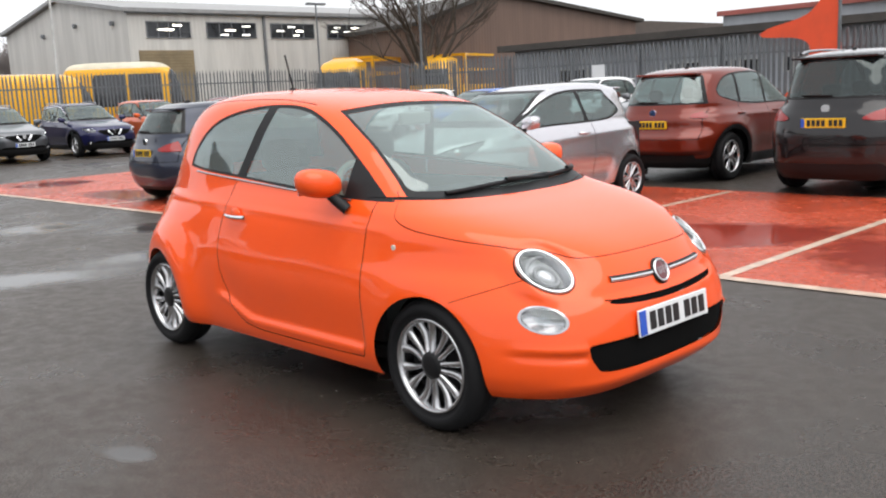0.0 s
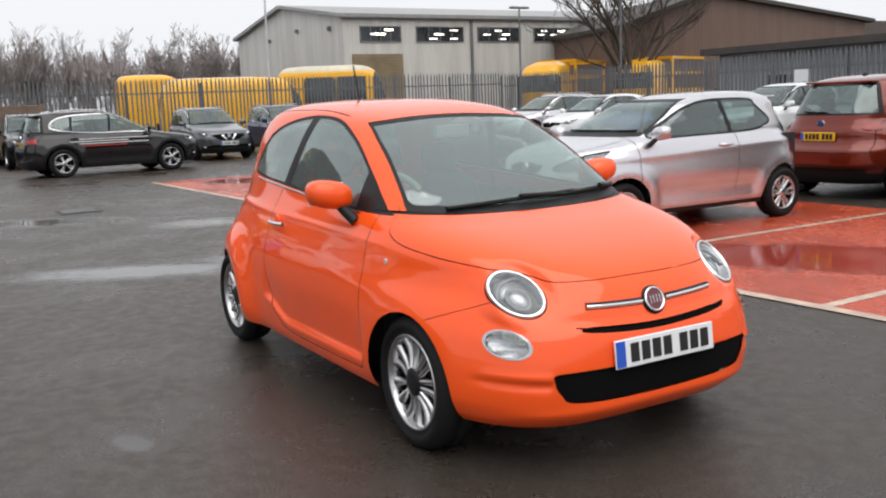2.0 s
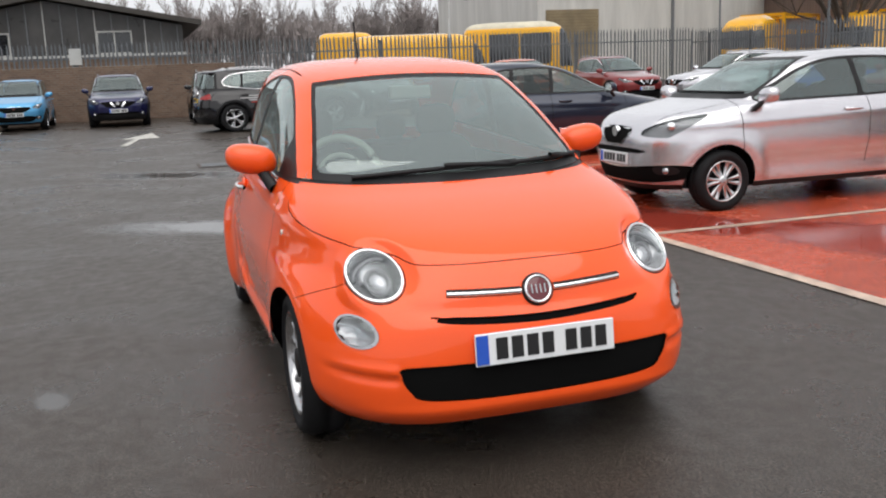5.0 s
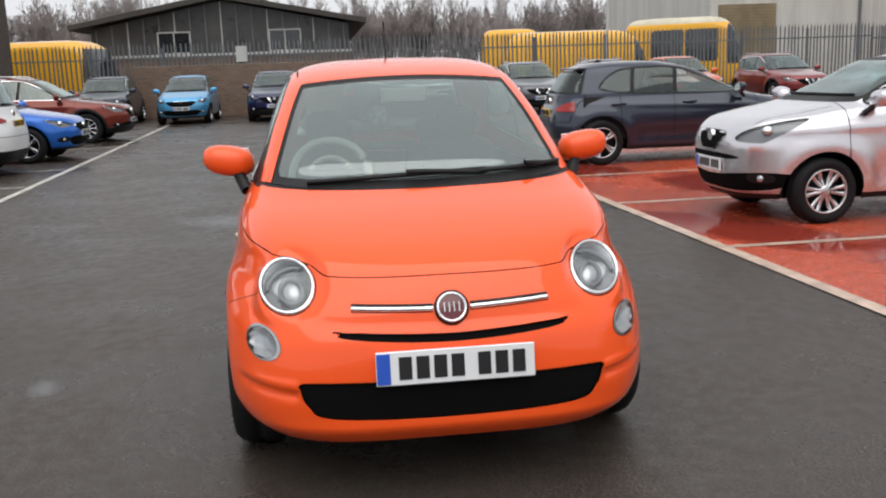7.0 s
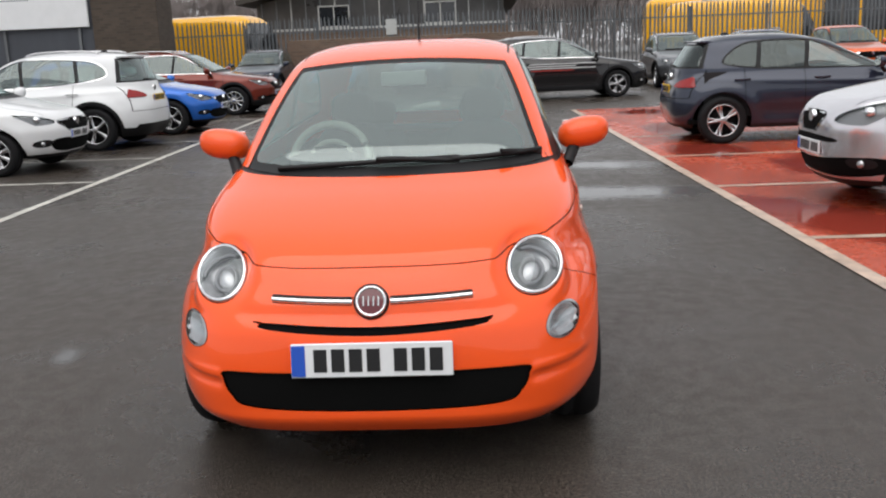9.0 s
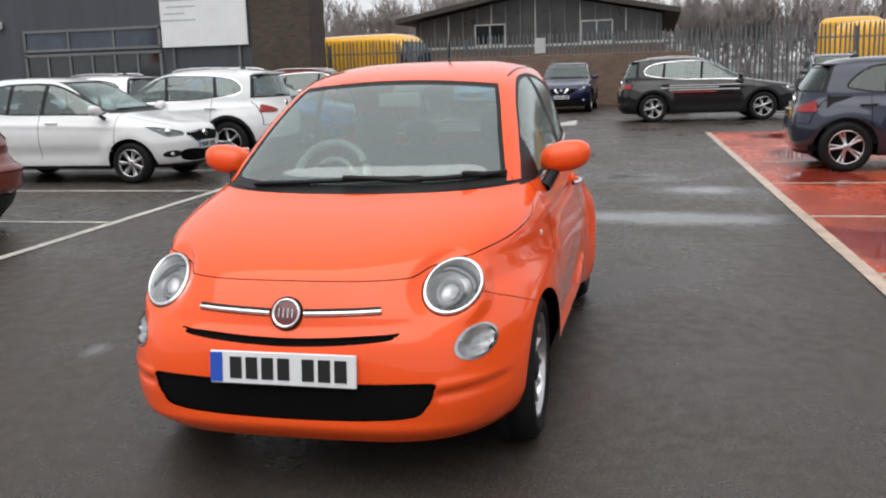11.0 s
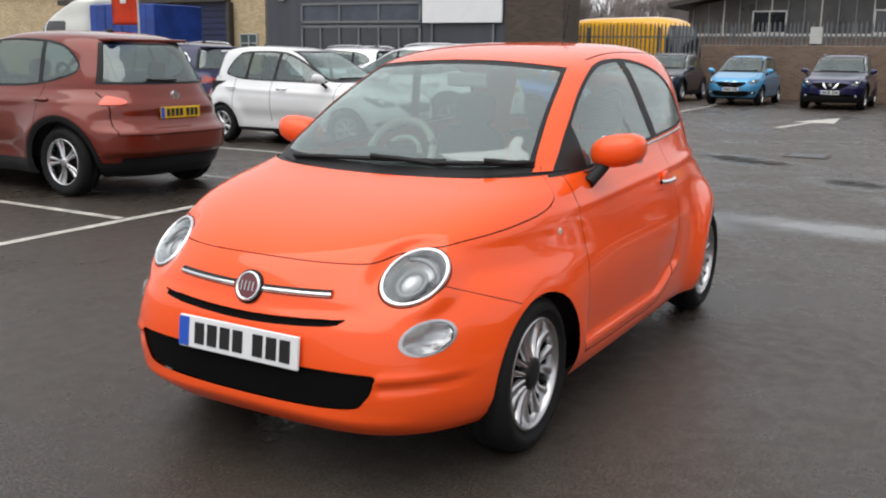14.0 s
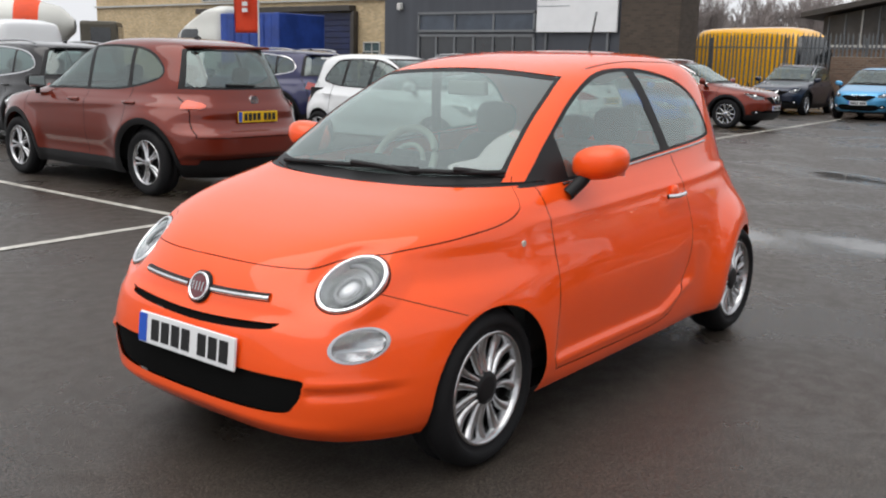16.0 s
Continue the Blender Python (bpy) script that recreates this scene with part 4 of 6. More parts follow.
# parked cars
PAINTS = {
    "silver": paint("silver_car_paint", (0.64, 0.63, 0.66), 0.82, 0.27),
    "rust_red": paint("rust_red_car_paint", (0.15, 0.0165, 0.006), 0.35, 0.3),
    "black": paint("black_car_paint", (0.010, 0.009, 0.010), 0.2, 0.25),
    "slate": paint("slate_blue_car_paint", (0.022, 0.028, 0.048), 0.4, 0.3),
    "grey": paint("grey_car_paint", (0.10, 0.105, 0.115), 0.6, 0.3),
    "navy": paint("navy_car_paint", (0.012, 0.013, 0.060), 0.3, 0.3),
    "sky_blue": paint("light_blue_car_paint", (0.09, 0.34, 0.60), 0.4, 0.3),
    "blue": paint("bright_blue_car_paint", (0.012, 0.12, 0.50), 0.3, 0.3),
    "white": paint("white_car_paint", (0.74, 0.75, 0.76), 0.0, 0.35),
    "red": paint("dull_red_car_paint", (0.20, 0.025, 0.025), 0.3, 0.3),
    "amber": paint("burnt_orange_car_paint", (0.60, 0.10, 0.02), 0.3, 0.3),
}

KINDS = {
    # length, width, height, wheelbase, front overhang, bonnet height, cowl z and x, roof front and rear x, belt z, wheel radius, tail lean
    "suv": dict(L=4.38, W=1.81, H=1.59, wb=2.65, fo=0.90, hz=0.86, cz=1.06, cx=0.92, rf=0.05, rr=-1.62, belt=1.02, R=0.345, tail=0.20, clad=True, rails=True),
    "tall_suv": dict(L=4.64, W=1.82, H=1.71, wb=2.70, fo=0.93, hz=0.95, cz=1.13, cx=0.95, rf=0.08, rr=-1.86, belt=1.08, R=0.36, tail=0.16, clad=True, rails=True),
    "crossover": dict(L=4.135, W=1.78, H=1.61, wb=2.53, fo=0.85, hz=0.90, cz=1.07, cx=0.86, rf=0.05, rr=-1.38, belt=1.03, R=0.34, tail=0.30, clad=True, rails=False),
    "round_hatch": dict(L=3.83, W=1.665, H=1.52, wb=2.45, fo=0.78, hz=0.80, cz=1.00, cx=0.98, rf=0.10, rr=-1.30, belt=0.96, R=0.29, tail=0.22, clad=False, rails=False),
    "low_hatch": dict(L=4.0, W=1.74, H=1.455, wb=2.525, fo=0.83, hz=0.78, cz=0.98, cx=0.92, rf=0.02, rr=-1.42, belt=0.95, R=0.32, tail=0.28, clad=False, rails=False),
    "small_hatch": dict(L=3.6, W=1.60, H=1.47, wb=2.385, fo=0.72, hz=0.89, cz=1.04, cx=0.98, rf=0.15, rr=-1.28, belt=0.98, R=0.285, tail=0.18, clad=False, rails=False),
    "mini_mpv": dict(L=4.1, W=1.695, H=1.54, wb=2.6, fo=0.80, hz=0.82, cz=1.02, cx=1.08, rf=0.20, rr=-1.52, belt=0.97, R=0.30, tail=0.16, clad=False, rails=False),
}


def parked_car(kind, colour, x, y, heading, label, step=0.04, spokes=5, rim_mat=ALLOY, pairs=0.0, doors=4, dark_rear=False, lamp_red=RED_LENS, decal=False, rear_mat=PLATE_YELLOW, name="parked_car", mirror_mat=None, stickers=False):
    """One parked car: skin of its kind with arches, glass, lamps, grille, plates, mirrors, wheels and seats."""
    k = KINDS[kind]
    L, W, H, wb, fo, hz, cz, cx, rf, rr, belt, R = (k[n] for n in ("L", "W", "H", "wb", "fo", "hz", "cz", "cx", "rf", "rr", "belt", "R"))
    half, XF = W / 2, wb / 2 + fo
    XR = XF - L
    AX, AR = wb / 2, R + 0.055
    body = PAINTS[colour]
    tail = k["tail"]
    rows = [
        (0.21, XF - 0.14, XR + 0.12, half - 0.075, 3.6, 4, 0.1),
        (0.30, XF - 0.05, XR + 0.05, half - 0.04, 3.8, 4.2, 0.1),
        (0.48, XF - 0.005, XR + 0.005, half - 0.01, 4, 4.4, 0.1),
        (hz - 0.24, XF, XR, half, 4, 4.4, 0.1),
        (hz - 0.10, XF - 0.04, XR + 0.02, half - 0.002, 3.8, 4.2, 0.08),
        (hz, XF - 0.15, XR + 0.05, half - 0.015, 3.8, 4, 0.05),
        (hz + (cz - hz) * 0.45, XF - 0.15 - (XF - 0.15 - cx) * 0.42, XR + 0.09, half - 0.045, 4.4, 3.8, 0),
        (cz - 0.025, cx + 0.12, XR + 0.11, half - 0.085, 5, 3.6, -0.1),
        (cz + 0.02, cx - 0.01, XR + 0.125, half - 0.10, 5.2, 3.6, -0.2),
        (cz + (H - cz) * 0.42, cx + (rf - cx) * 0.46, XR + 0.125 + tail * 0.4, half - 0.165, 5, 3.6, -0.35),
        (cz + (H - cz) * 0.76, cx + (rf - cx) * 0.83, XR + 0.125 + tail * 0.85, half - 0.235, 4.6, 3.6, -0.5),
        (H - 0.065, rf - 0.06, min(rr, XR + 0.2 + tail), half - 0.29, 4, 3.4, -0.6),
        (H - 0.025, rf - 0.26, rr + 0.12, half - 0.38, 3.2, 3, -0.65),
        (H - 0.006, rf - 0.52, rr + 0.38, half - 0.55, 2.6, 2.6, -0.7),
        (H, rf - 0.72, rr + 0.62, 0.15, 2.2, 2.2, -0.72),
    ]

    def shape(g):
        x, y0, z = g[..., 0].copy(), g[..., 1].copy(), g[..., 2].copy()
        side = smooth01((y0 - half * 0.6) / 0.2)
        for ax in (AX, -AX):
            r = np.hypot(x - ax, z - R)
            g[..., 1] += side * (0.03 if k["clad"] else 0.018) * np.exp(-(((r - AR - 0.05) / 0.09) ** 2)) * smooth01((belt + 0.02 - z) / 0.1)
        g[..., 1] -= side * 0.03 * np.exp(-(((z - 0.42) / 0.12) ** 2)) * smooth01((AX - AR - 0.02 - np.abs(x)) / 0.15)
        g[..., 1] += side * 0.012 * np.exp(-(((z - belt + 0.13 + 0.03 * x) / 0.04) ** 2))
        if kind == "crossover":
            # full haunch over the rear wheel, stepped bumper, pinched tailgate
            r = np.hypot(x + AX, z - R)
            g[..., 1] += side * 0.035 * np.exp(-(((r - AR - 0.12) / 0.16) ** 2)) * smooth01((belt - z) / 0.12)
            tailward = smooth01((XR + 0.45 - x) / 0.3)
            g[..., 0] -= tailward * (0.075 * smooth01((z - 0.40) / 0.05) * smooth01((0.70 - z) / 0.05) - 0.03 * np.exp(-(((z - 0.78) / 0.06) ** 2)))
            g[..., 1] -= side * smooth01((XR + 0.62 - x) / 0.4) * 0.05 * smooth01((z - belt + 0.12) / 0.10)
        return g

    sh = Shell(rows, step, shape)
    car = thing(name, pose(x, y, 0, 0, 0, heading), label, "car", "parked cars")
    for s in (1, -1):
        for ax in (AX, -AX):
            sh.cut(lambda x, y, z, n: np.maximum(np.hypot(x - ax, z - R) - AR, 0.35 - s * y))
    sub = lambda piece: Shell(sh.rows, 1, piece=piece)
    # glass
    screen = sub(sh.cut(lambda x, y, z, n: np.maximum.reduce([np.abs(y) - (sh.width(z) - 0.075), cz - 0.015 - z, z - (H - 0.075), sh.middle(z) + 0.15 - x])))
    panel("windscreen", screen.cut(lambda x, y, z, n: np.maximum.reduce([np.abs(y) - (sh.width(z) - 0.10), cz + 0.03 - z, z - (H - 0.10)])), GLASS_PARKED, car, -0.004)
    panel("windscreen_surround", (screen.V, screen.N, screen.F), BLACK_PLASTIC, car, -0.002)
    back = sub(sh.cut(lambda x, y, z, n: np.maximum.reduce([np.abs(y) - (sh.width(z) - 0.13), belt + 0.06 - z, z - (H - 0.12), x - sh.middle(z) + 0.35])))
    panel("rear_window", back.cut(lambda x, y, z, n: np.maximum.reduce([np.abs(y) - (sh.width(z) - 0.16), belt + 0.085 - z, z - (H - 0.14)])), GLASS_DARK if dark_rear else GLASS_PARKED, car, -0.004)
    panel("rear_window_surround", (back.V, back.N, back.F), BLACK_PLASTIC, car, -0.002)
    hi = H - 0.115
    end = XR + 0.55 + tail * 0.45
    kick = 0.14 if kind in ("suv", "tall_suv", "crossover") else 0.06
    dlo = spline([(cx - 0.16, belt + 0.035), (0.2, belt + 0.03), (-0.7, belt + 0.045), (end + 0.12, belt + 0.06 + kick * 0.5), (end - 0.02, belt + 0.09 + kick), (end + 0.18, hi - 0.06), (-0.8, hi + 0.005), (-0.2, hi + 0.012), (rf + 0.02, hi - 0.05), (rf + (cx - rf) * 0.5 - 0.06, belt + (hi - belt) * 0.5)], 6)
    posts = [-0.18, end + 0.42] if doors == 4 else [-0.38]
    for s in (1, -1):
        w = sub(sh.cut(lambda x, y, z, n: np.maximum(poly_sdf(x, z, dlo) - 0.015, half * 0.4 - s * y)))
        bars = lambda x, z: np.min([np.abs(x - p - 0.12 * (z - belt)) for p in posts], 0)
        g = w.cut(lambda x, y, z, n: np.maximum(poly_sdf(x, z, dlo) + 0.008, 0.03 - bars(x, z)))
        limits = [9.0] + posts + [-9.0]
        gs = sub(g)
        for a, b in zip(limits[:-1], limits[1:]):
            pane = gs.cut(lambda x, y, z, n: b + 0.12 * (z - belt) - x)
            panel("side_window", pane, GLASS_DARK if (dark_rear and b < -0.3) else GLASS_PARKED, car, -0.005)
        trim_mat = CHROME if kind in ("suv",) else BLACK_PLASTIC
        rim = w.cut(lambda x, y, z, n: -poly_sdf(x, z, dlo) + 0.001)
        panel("window_trim", rim, trim_mat, car, 0.0)
        panel("window_post", (w.V, w.N, w.F), BLACK_PLASTIC, car, -0.003)
    # cladding round arches and along the sills
    if k["clad"]:
        lowline = 0.40
        clad = sh.cut(lambda x, y, z, n: np.where(np.abs(y) > half * 0.72, np.minimum(np.minimum(np.hypot(x - AX, z - R), np.hypot(x + AX, z - R)) - AR - 0.06, z - lowline + 0.05), z - lowline))
        panel("lower_cladding", clad, BLACK_PLASTIC, car, 0.005)
    else:
        panel("sill_trim", sh.cut(lambda x, y, z, n: z - 0.26), BLACK_PLASTIC, car)
    # head lamps, grille, lower intake
    lamp_z = hz - 0.085
    small = kind == "small_hatch"
    for s in (1, -1):
        hl = spline([(half * 0.56, lamp_z - 0.035), (half * 0.78, lamp_z - 0.075), (half * 0.97, lamp_z - 0.04), (half * 1.02, lamp_z + 0.085), (half * 0.80, lamp_z + 0.06)], 6)
        if small:
            hl = spline([(half * 0.50, lamp_z - 0.055), (half * 0.72, lamp_z - 0.10), (half * 0.97, lamp_z - 0.07), (half * 1.02, lamp_z + 0.12), (half * 0.80, lamp_z + 0.085)], 6)
        piece = sh.cut(lambda x, y, z, n: np.maximum(poly_sdf(s * y, z, hl), (XF - 0.58 + 1.9 * np.maximum(0, lamp_z + 0.09 - z) - x) * 0.45))
        lamp = panel("headlight", piece, LENS, car, 0.004)
        V, N, F = piece
        link_mesh("lamp_reflector", V - N * 0.03, F, LAMP_GREY, lamp)
        V2, F2 = ellipsoid(0.05, 0.05, 0.045, n=10)
        link_mesh("projector", V2 + [front_x(sh, half * 0.74, lamp_z) - 0.04, s * half * 0.74, lamp_z], F2, CHROME, lamp)
        if kind in ("crossover",):
            tl = spline([(half * 0.63, belt - 0.08), (half * 0.68, belt - 0.13), (half * 1.01, belt - 0.11), (half * 1.01, belt + 0.05), (half * 0.86, belt + 0.06), (half * 0.80, belt - 0.02)], 6)
        elif kind in ("round_hatch", "small_hatch"):
            tl = spline([(half * 0.74, belt - 0.22), (half * 1.02, belt - 0.20), (half * 1.02, belt + 0.05), (half * 0.84, belt + 0.06)], 6)
        else:
            tl = spline([(half * 0.46, belt - 0.16), (half * 0.70, belt - 0.19), (half * 1.02, belt - 0.15), (half * 1.02, belt + 0.04), (half * 0.76, belt - 0.03)], 6)
        tl_piece = sh.cut(lambda x, y, z, n: np.maximum(poly_sdf(s * y, z, tl), x - XR - (0.34 if kind == "crossover" else 0.30)))
        t = panel("tail_light", tl_piece, lamp_red, car, 0.012)
        fogs = sh.cut(lambda x, y, z, n: np.maximum(np.hypot((s * y - half * 0.74) / 1.6, z - 0.40) - 0.05, XF - 0.6 - x))
        fg = panel("fog_light", fogs, BLACK_PLASTIC, car, -0.012)
        if fg:
            V2, F2 = ellipsoid(0.03, 0.045, 0.035, n=8)
            link_mesh("fog_lens", V2 + [front_x(sh, half * 0.74, 0.40) - 0.012, s * half * 0.74, 0.40], F2, REFLECTOR, fg)
    gw = 0.62 if small else 1.0
    gr = spline([(-half * 0.50 * gw, hz - 0.10), (half * 0.50 * gw, hz - 0.10), (half * 0.42 * gw, hz - 0.21), (half * 0.22 * gw, hz - 0.27), (-half * 0.22 * gw, hz - 0.27), (-half * 0.42 * gw, hz - 0.21)], 6)
    gp = sub(sh.cut(lambda x, y, z, n: np.maximum(poly_sdf(y, z, gr), XF - 0.5 - x)))
    vee = [(-0.25, hz - 0.09), (-0.19, hz - 0.09), (-0.085, hz - 0.225), (0.085, hz - 0.225), (0.19, hz - 0.09), (0.25, hz - 0.09), (0.12, hz - 0.255), (-0.12, hz - 0.255)]
    chrome_v = gp.cut(lambda x, y, z, n: poly_sdf(y, z, vee)) if kind in ("suv", "tall_suv") else gp.cut(lambda x, y, z, n: np.abs(poly_sdf(y, z, gr) + 0.012) - 0.007)
    gg = panel("grille", (gp.V, gp.N, gp.F), GAP, car, -0.01)
    panel("chrome_vee", chrome_v, CHROME, gg, 0.006)
    part("front_badge", tube(bmesh.new(), (front_x(sh, 0, hz - 0.14) - 0.01, 0, hz - 0.14), (front_x(sh, 0, hz - 0.14) + 0.02, 0, hz - 0.14), 0.055, 0.05, 20), CHROME, car)
    lw = 0.86 if small else 0.62
    low = spline([(-half * lw, 0.45), (0, 0.41 if small else 0.45), (half * lw, 0.45), (half * lw * 0.9, 0.30), (0, 0.28), (-half * lw * 0.9, 0.30)], 6)
    if small:
        slot = spline([(-half * 0.5, 0.56), (half * 0.5, 0.56), (half * 0.46, 0.60), (-half * 0.46, 0.60)], 5)
        panel("upper_slot", sh.cut(lambda x, y, z, n: np.maximum(poly_sdf(y, z, slot), XF - 0.4 - x)), GAP, car, -0.008)
    panel("lower_intake", sh.cut(lambda x, y, z, n: np.maximum(poly_sdf(y, z, low), XF - 0.5 - x)), GAP, car, -0.01)
    # doors
    if doors == 4:
        lines = [(AX - AR * 0.62, 0.04), (-0.20, 0.0), (-AX + AR * 0.75, 0.0)]
    else:
        lines = [(AX - AR * 0.55, 0.04), (-0.42, 0.0)]
    for s in (1, -1):
        for lx, lean in lines:
            panel("door_gap", sh.groove(lambda x, y, z, n: x - lx - lean * (z - 0.6) - 0.10 * np.maximum(0, 0.6 - z) * (1 if lx < -0.5 else 0), 0.008, lambda x, y, z: (s * y > half * 0.5) & (z > 0.36) & (z < belt + 0.06)), GAP, car, -0.003)
        for lx in ([0.02, -1.02] if doors == 4 else [-0.22]):
            wy = float(sh.width(np.array([belt - 0.10]))[0])
            P = np.array([(lx - 0.10 + 0.2 * q / 6, s * (wy + 0.008 + 0.03 * math.sin(math.pi * q / 6)), belt - 0.09) for q in range(7)])
            V, F = path_tube(P, 0.014, 8)
            link_mesh("door_handle", V, F, body, car)
    bon = lambda x, y, z, n: np.abs(y) - (half - 0.20) + 0.12 * smooth01((x - XF + 0.7) / 0.7)
    panel("bonnet_gap", sh.groove(bon, 0.007, lambda x, y, z: (z > hz - 0.03) & (x > cx + 0.1)), GAP, car, -0.003)
    panel("tailgate_gap", sh.groove(lambda x, y, z, n: z - 0.62, 0.008, lambda x, y, z: (x < XR + 0.3) & (np.abs(y) < half * 0.8)), GAP, car, -0.003)
    panel("tailgate_gap", sh.groove(lambda x, y, z, n: np.abs(y) - half * 0.80 + 0.1 * (z - 0.62), 0.008, lambda x, y, z: (x < XR + 0.45) & (z > 0.62) & (z < belt + 0.08)), GAP, car, -0.003)
    panel("body", (sh.V, sh.N, sh.F), body, car)
    underbody(car, sh.ring, 0.215)
    # wheels, mirrors, plates, wipers, roof rails
    for s in (1, -1):
        for ax in (AX, -AX):
            wheel(car, ax, s * (half - 0.125), R, R * 0.67, 0.20, spokes, rim_mat, pairs=pairs, hub=0.05, cap=rim_mat, taper=(0.022, 0.036) if spokes < 9 else (0.014, 0.022))
            arch_liner(car, ax, s * (half - 0.11), AR + 0.012, R)
        door_mirror(car, cx - 0.20, s * (half + 0.05), belt + 0.075, mirror_mat or body, (0.085, 0.11, 0.075))
        if k["rails"]:
            P = np.array([(rf - 0.25 - (rf - rr - 0.45) * q / 10, s * (half - 0.325), H - 0.035 + 0.05 * math.sin(math.pi * q / 10) ** 0.4) for q in range(11)])
            V, F = path_tube(P, 0.016, 8)
            link_mesh("roof_rail", V, F, ALLOY, car)
    number_plate(car, XF + 0.004, 0.50, PLATE_WHITE)
    pz = belt - 0.21
    number_plate(car, front_x(sh, 0.2, pz, True) - (0.0 if kind == "crossover" else 0.008), pz, rear_mat, -1)
    part("rear_badge", tube(bmesh.new(), (front_x(sh, 0, belt - 0.05, True) + 0.01, 0, belt - 0.05), (front_x(sh, 0, belt - 0.05, True) - 0.015, 0, belt - 0.05), 0.055, 0.05, 20), CHROME, car)
    zw = belt + 0.10
    V, F = path_tube(np.array([(front_x(sh, q, zw + 0.02 * q, True) - 0.018, q, zw + 0.02 * q) for q in np.linspace(-0.05, 0.30, 6)]), 0.012, 6)
    link_mesh("rear_wiper", V, F, BLACK_PLASTIC, car)
    for q0, q1 in ((-0.5, 0.1), (0.08, 0.55)):
        V, F = path_tube(np.array([(front_x(sh, q, cz + 0.045) + 0.016, q, cz + 0.045) for q in np.linspace(q0, q1, 8)]), 0.011, 6)
        link_mesh("wiper", V, F, BLACK_PLASTIC, car)
    V, F = ellipsoid(0.06, 0.02, 0.03, n=8)
    link_mesh("roof_aerial", V + [rr + 0.35, 0, H - 0.004], F, BLACK_PLASTIC, car)
    spoiler = boxes([(XR + 0.2 + tail, 0, H - 0.095, 0.20, W * 0.56, 0.03)], 0.014, 2)
    part("roof_spoiler", spoiler, body, car, smooth=False)
    for q in (0.37, -0.37):
        seat(car, -0.05, q, 0.60, 0.9)
        seat(car, -0.98, q, 0.62, 0.85)
    V, F = ellipsoid(0.25, half - 0.15, 0.18, power=4, n=10)
    link_mesh("dashboard", V + [cx - 0.38, 0, cz - 0.18], F, DASH, car)
    for s in (1, -1):
        part("door_card", boxes([(-0.35, s * (half - 0.15), 0.66, 2.3, 0.03, 0.6)]), DASH, car)
    part("tailgate_trim", boxes([(XR + 0.42, 0, 0.66, 0.03, W - 0.8, 0.6)]), DASH, car)
    part("cabin_floor", boxes([(-0.4, 0, 0.30, 2.6, W - 0.3, 0.06), (cx + 0.1, 0, 0.6, 0.05, W - 0.3, 0.6)]), GAP, car)
    if stickers:
        for zz in (0.55, 0.68):
            V, F = path_tube(np.array([(front_x(sh, q, zz, True) - 0.004, q, zz) for q in np.linspace(-0.6, 0.6, 10)]), 0.012, 6)
            link_mesh("bumper_strip", V, F, body, car)
    if decal:
        wy = float(sh.width(np.array([0.85]))[0]) + 0.018
        for s in (1, -1):
            part("side_lettering", boxes([(-0.1 - 0.35 * (q % 2), s * wy, 0.90 - 0.055 * q, 1.7 - 0.3 * (q % 2), 0.006, 0.022) for q in range(3)]), WHITE_INK, car, "white unreadable lettering strips")
            part("side_lettering", boxes([(-0.35, s * wy, 0.735, 1.1, 0.006, 0.02)]), RED_INK, car, "red unreadable lettering strip")
    return car


parked_car("small_hatch", "silver", -3.38, 5.02, -90, "silver three-door hatchback, wet, parked on red tarmac bays", 0.026, 12, ALLOY, pairs=0.19, doors=2)
parked_car("crossover", "rust_red", -3.5, 9.95, 90, "rust-red crossover seen from behind, parked beyond red bays", 0.032, 10, ALLOY, pairs=0.15)
parked_car("tall_suv", "black", -0.72, 9.6, 90, "black tall estate SUV with dark glass, parked beside red crossover", 0.034, 10, ALLOY, dark_rear=True)
parked_car("low_hatch", "slate", -8.85, 4.78, 90, "dark slate-blue hatchback parked tail-out on red tarmac", 0.03, 10, ALLOY, pairs=0.14, dark_rear=True)
parked_car("suv", "black", -20.3, 2.25, 96, "black SUV with white side lettering, parked across the aisle end", 0.04, 10, ALLOY, pairs=0.14, decal=True)
parked_car("suv", "grey", -24.7, 6.15, 0, "metallic grey SUV parked nose-out before the steel fence", 0.045)
parked_car("suv", "navy", -24.8, 8.8, 0, "navy blue SUV parked nose-out before the steel fence", 0.045)
parked_car("crossover", "amber", -25.6, 11.6, 0, "burnt-orange crossover parked nose-out by the fence", 0.06)
parked_car("suv", "red", -24.6, 14.6, 0, "dull red SUV with roof rails parked by the fence", 0.05)
parked_car("suv", "black", -26.4, 1.2, 0, "black SUV half hidden behind another black SUV", 0.06)
parked_car("suv", "navy", -27.0, -1.85, 0, "navy blue SUV parked nose-out beside the brick hall", 0.045)
parked_car("mini_mpv", "sky_blue", -27.2, -4.75, 0, "light blue compact car parked nose-out by the fence", 0.045)
parked_car("suv", "slate", -27.9, -7.5, 0, "dark blue SUV parked nose-out near the yellow vehicles", 0.05)
parked_car("suv", "rust_red", -18.8, -7.2, 90, "rust-red SUV parked nose-out in white-lined bays", 0.04, 10, ALLOY)
parked_car("low_hatch", "blue", -13.6, -6.95, 90, "bright blue hatchback parked nose-out in white-lined bays", 0.04)
parked_car("suv", "white", -10.95, -7.35, -90, "white SUV with black bumper parked tail-out", 0.04)
parked_car("round_hatch", "white", -7.85, -7.28, 90, "white five-door hatchback parked nose-out", 0.03, 7, ALLOY)
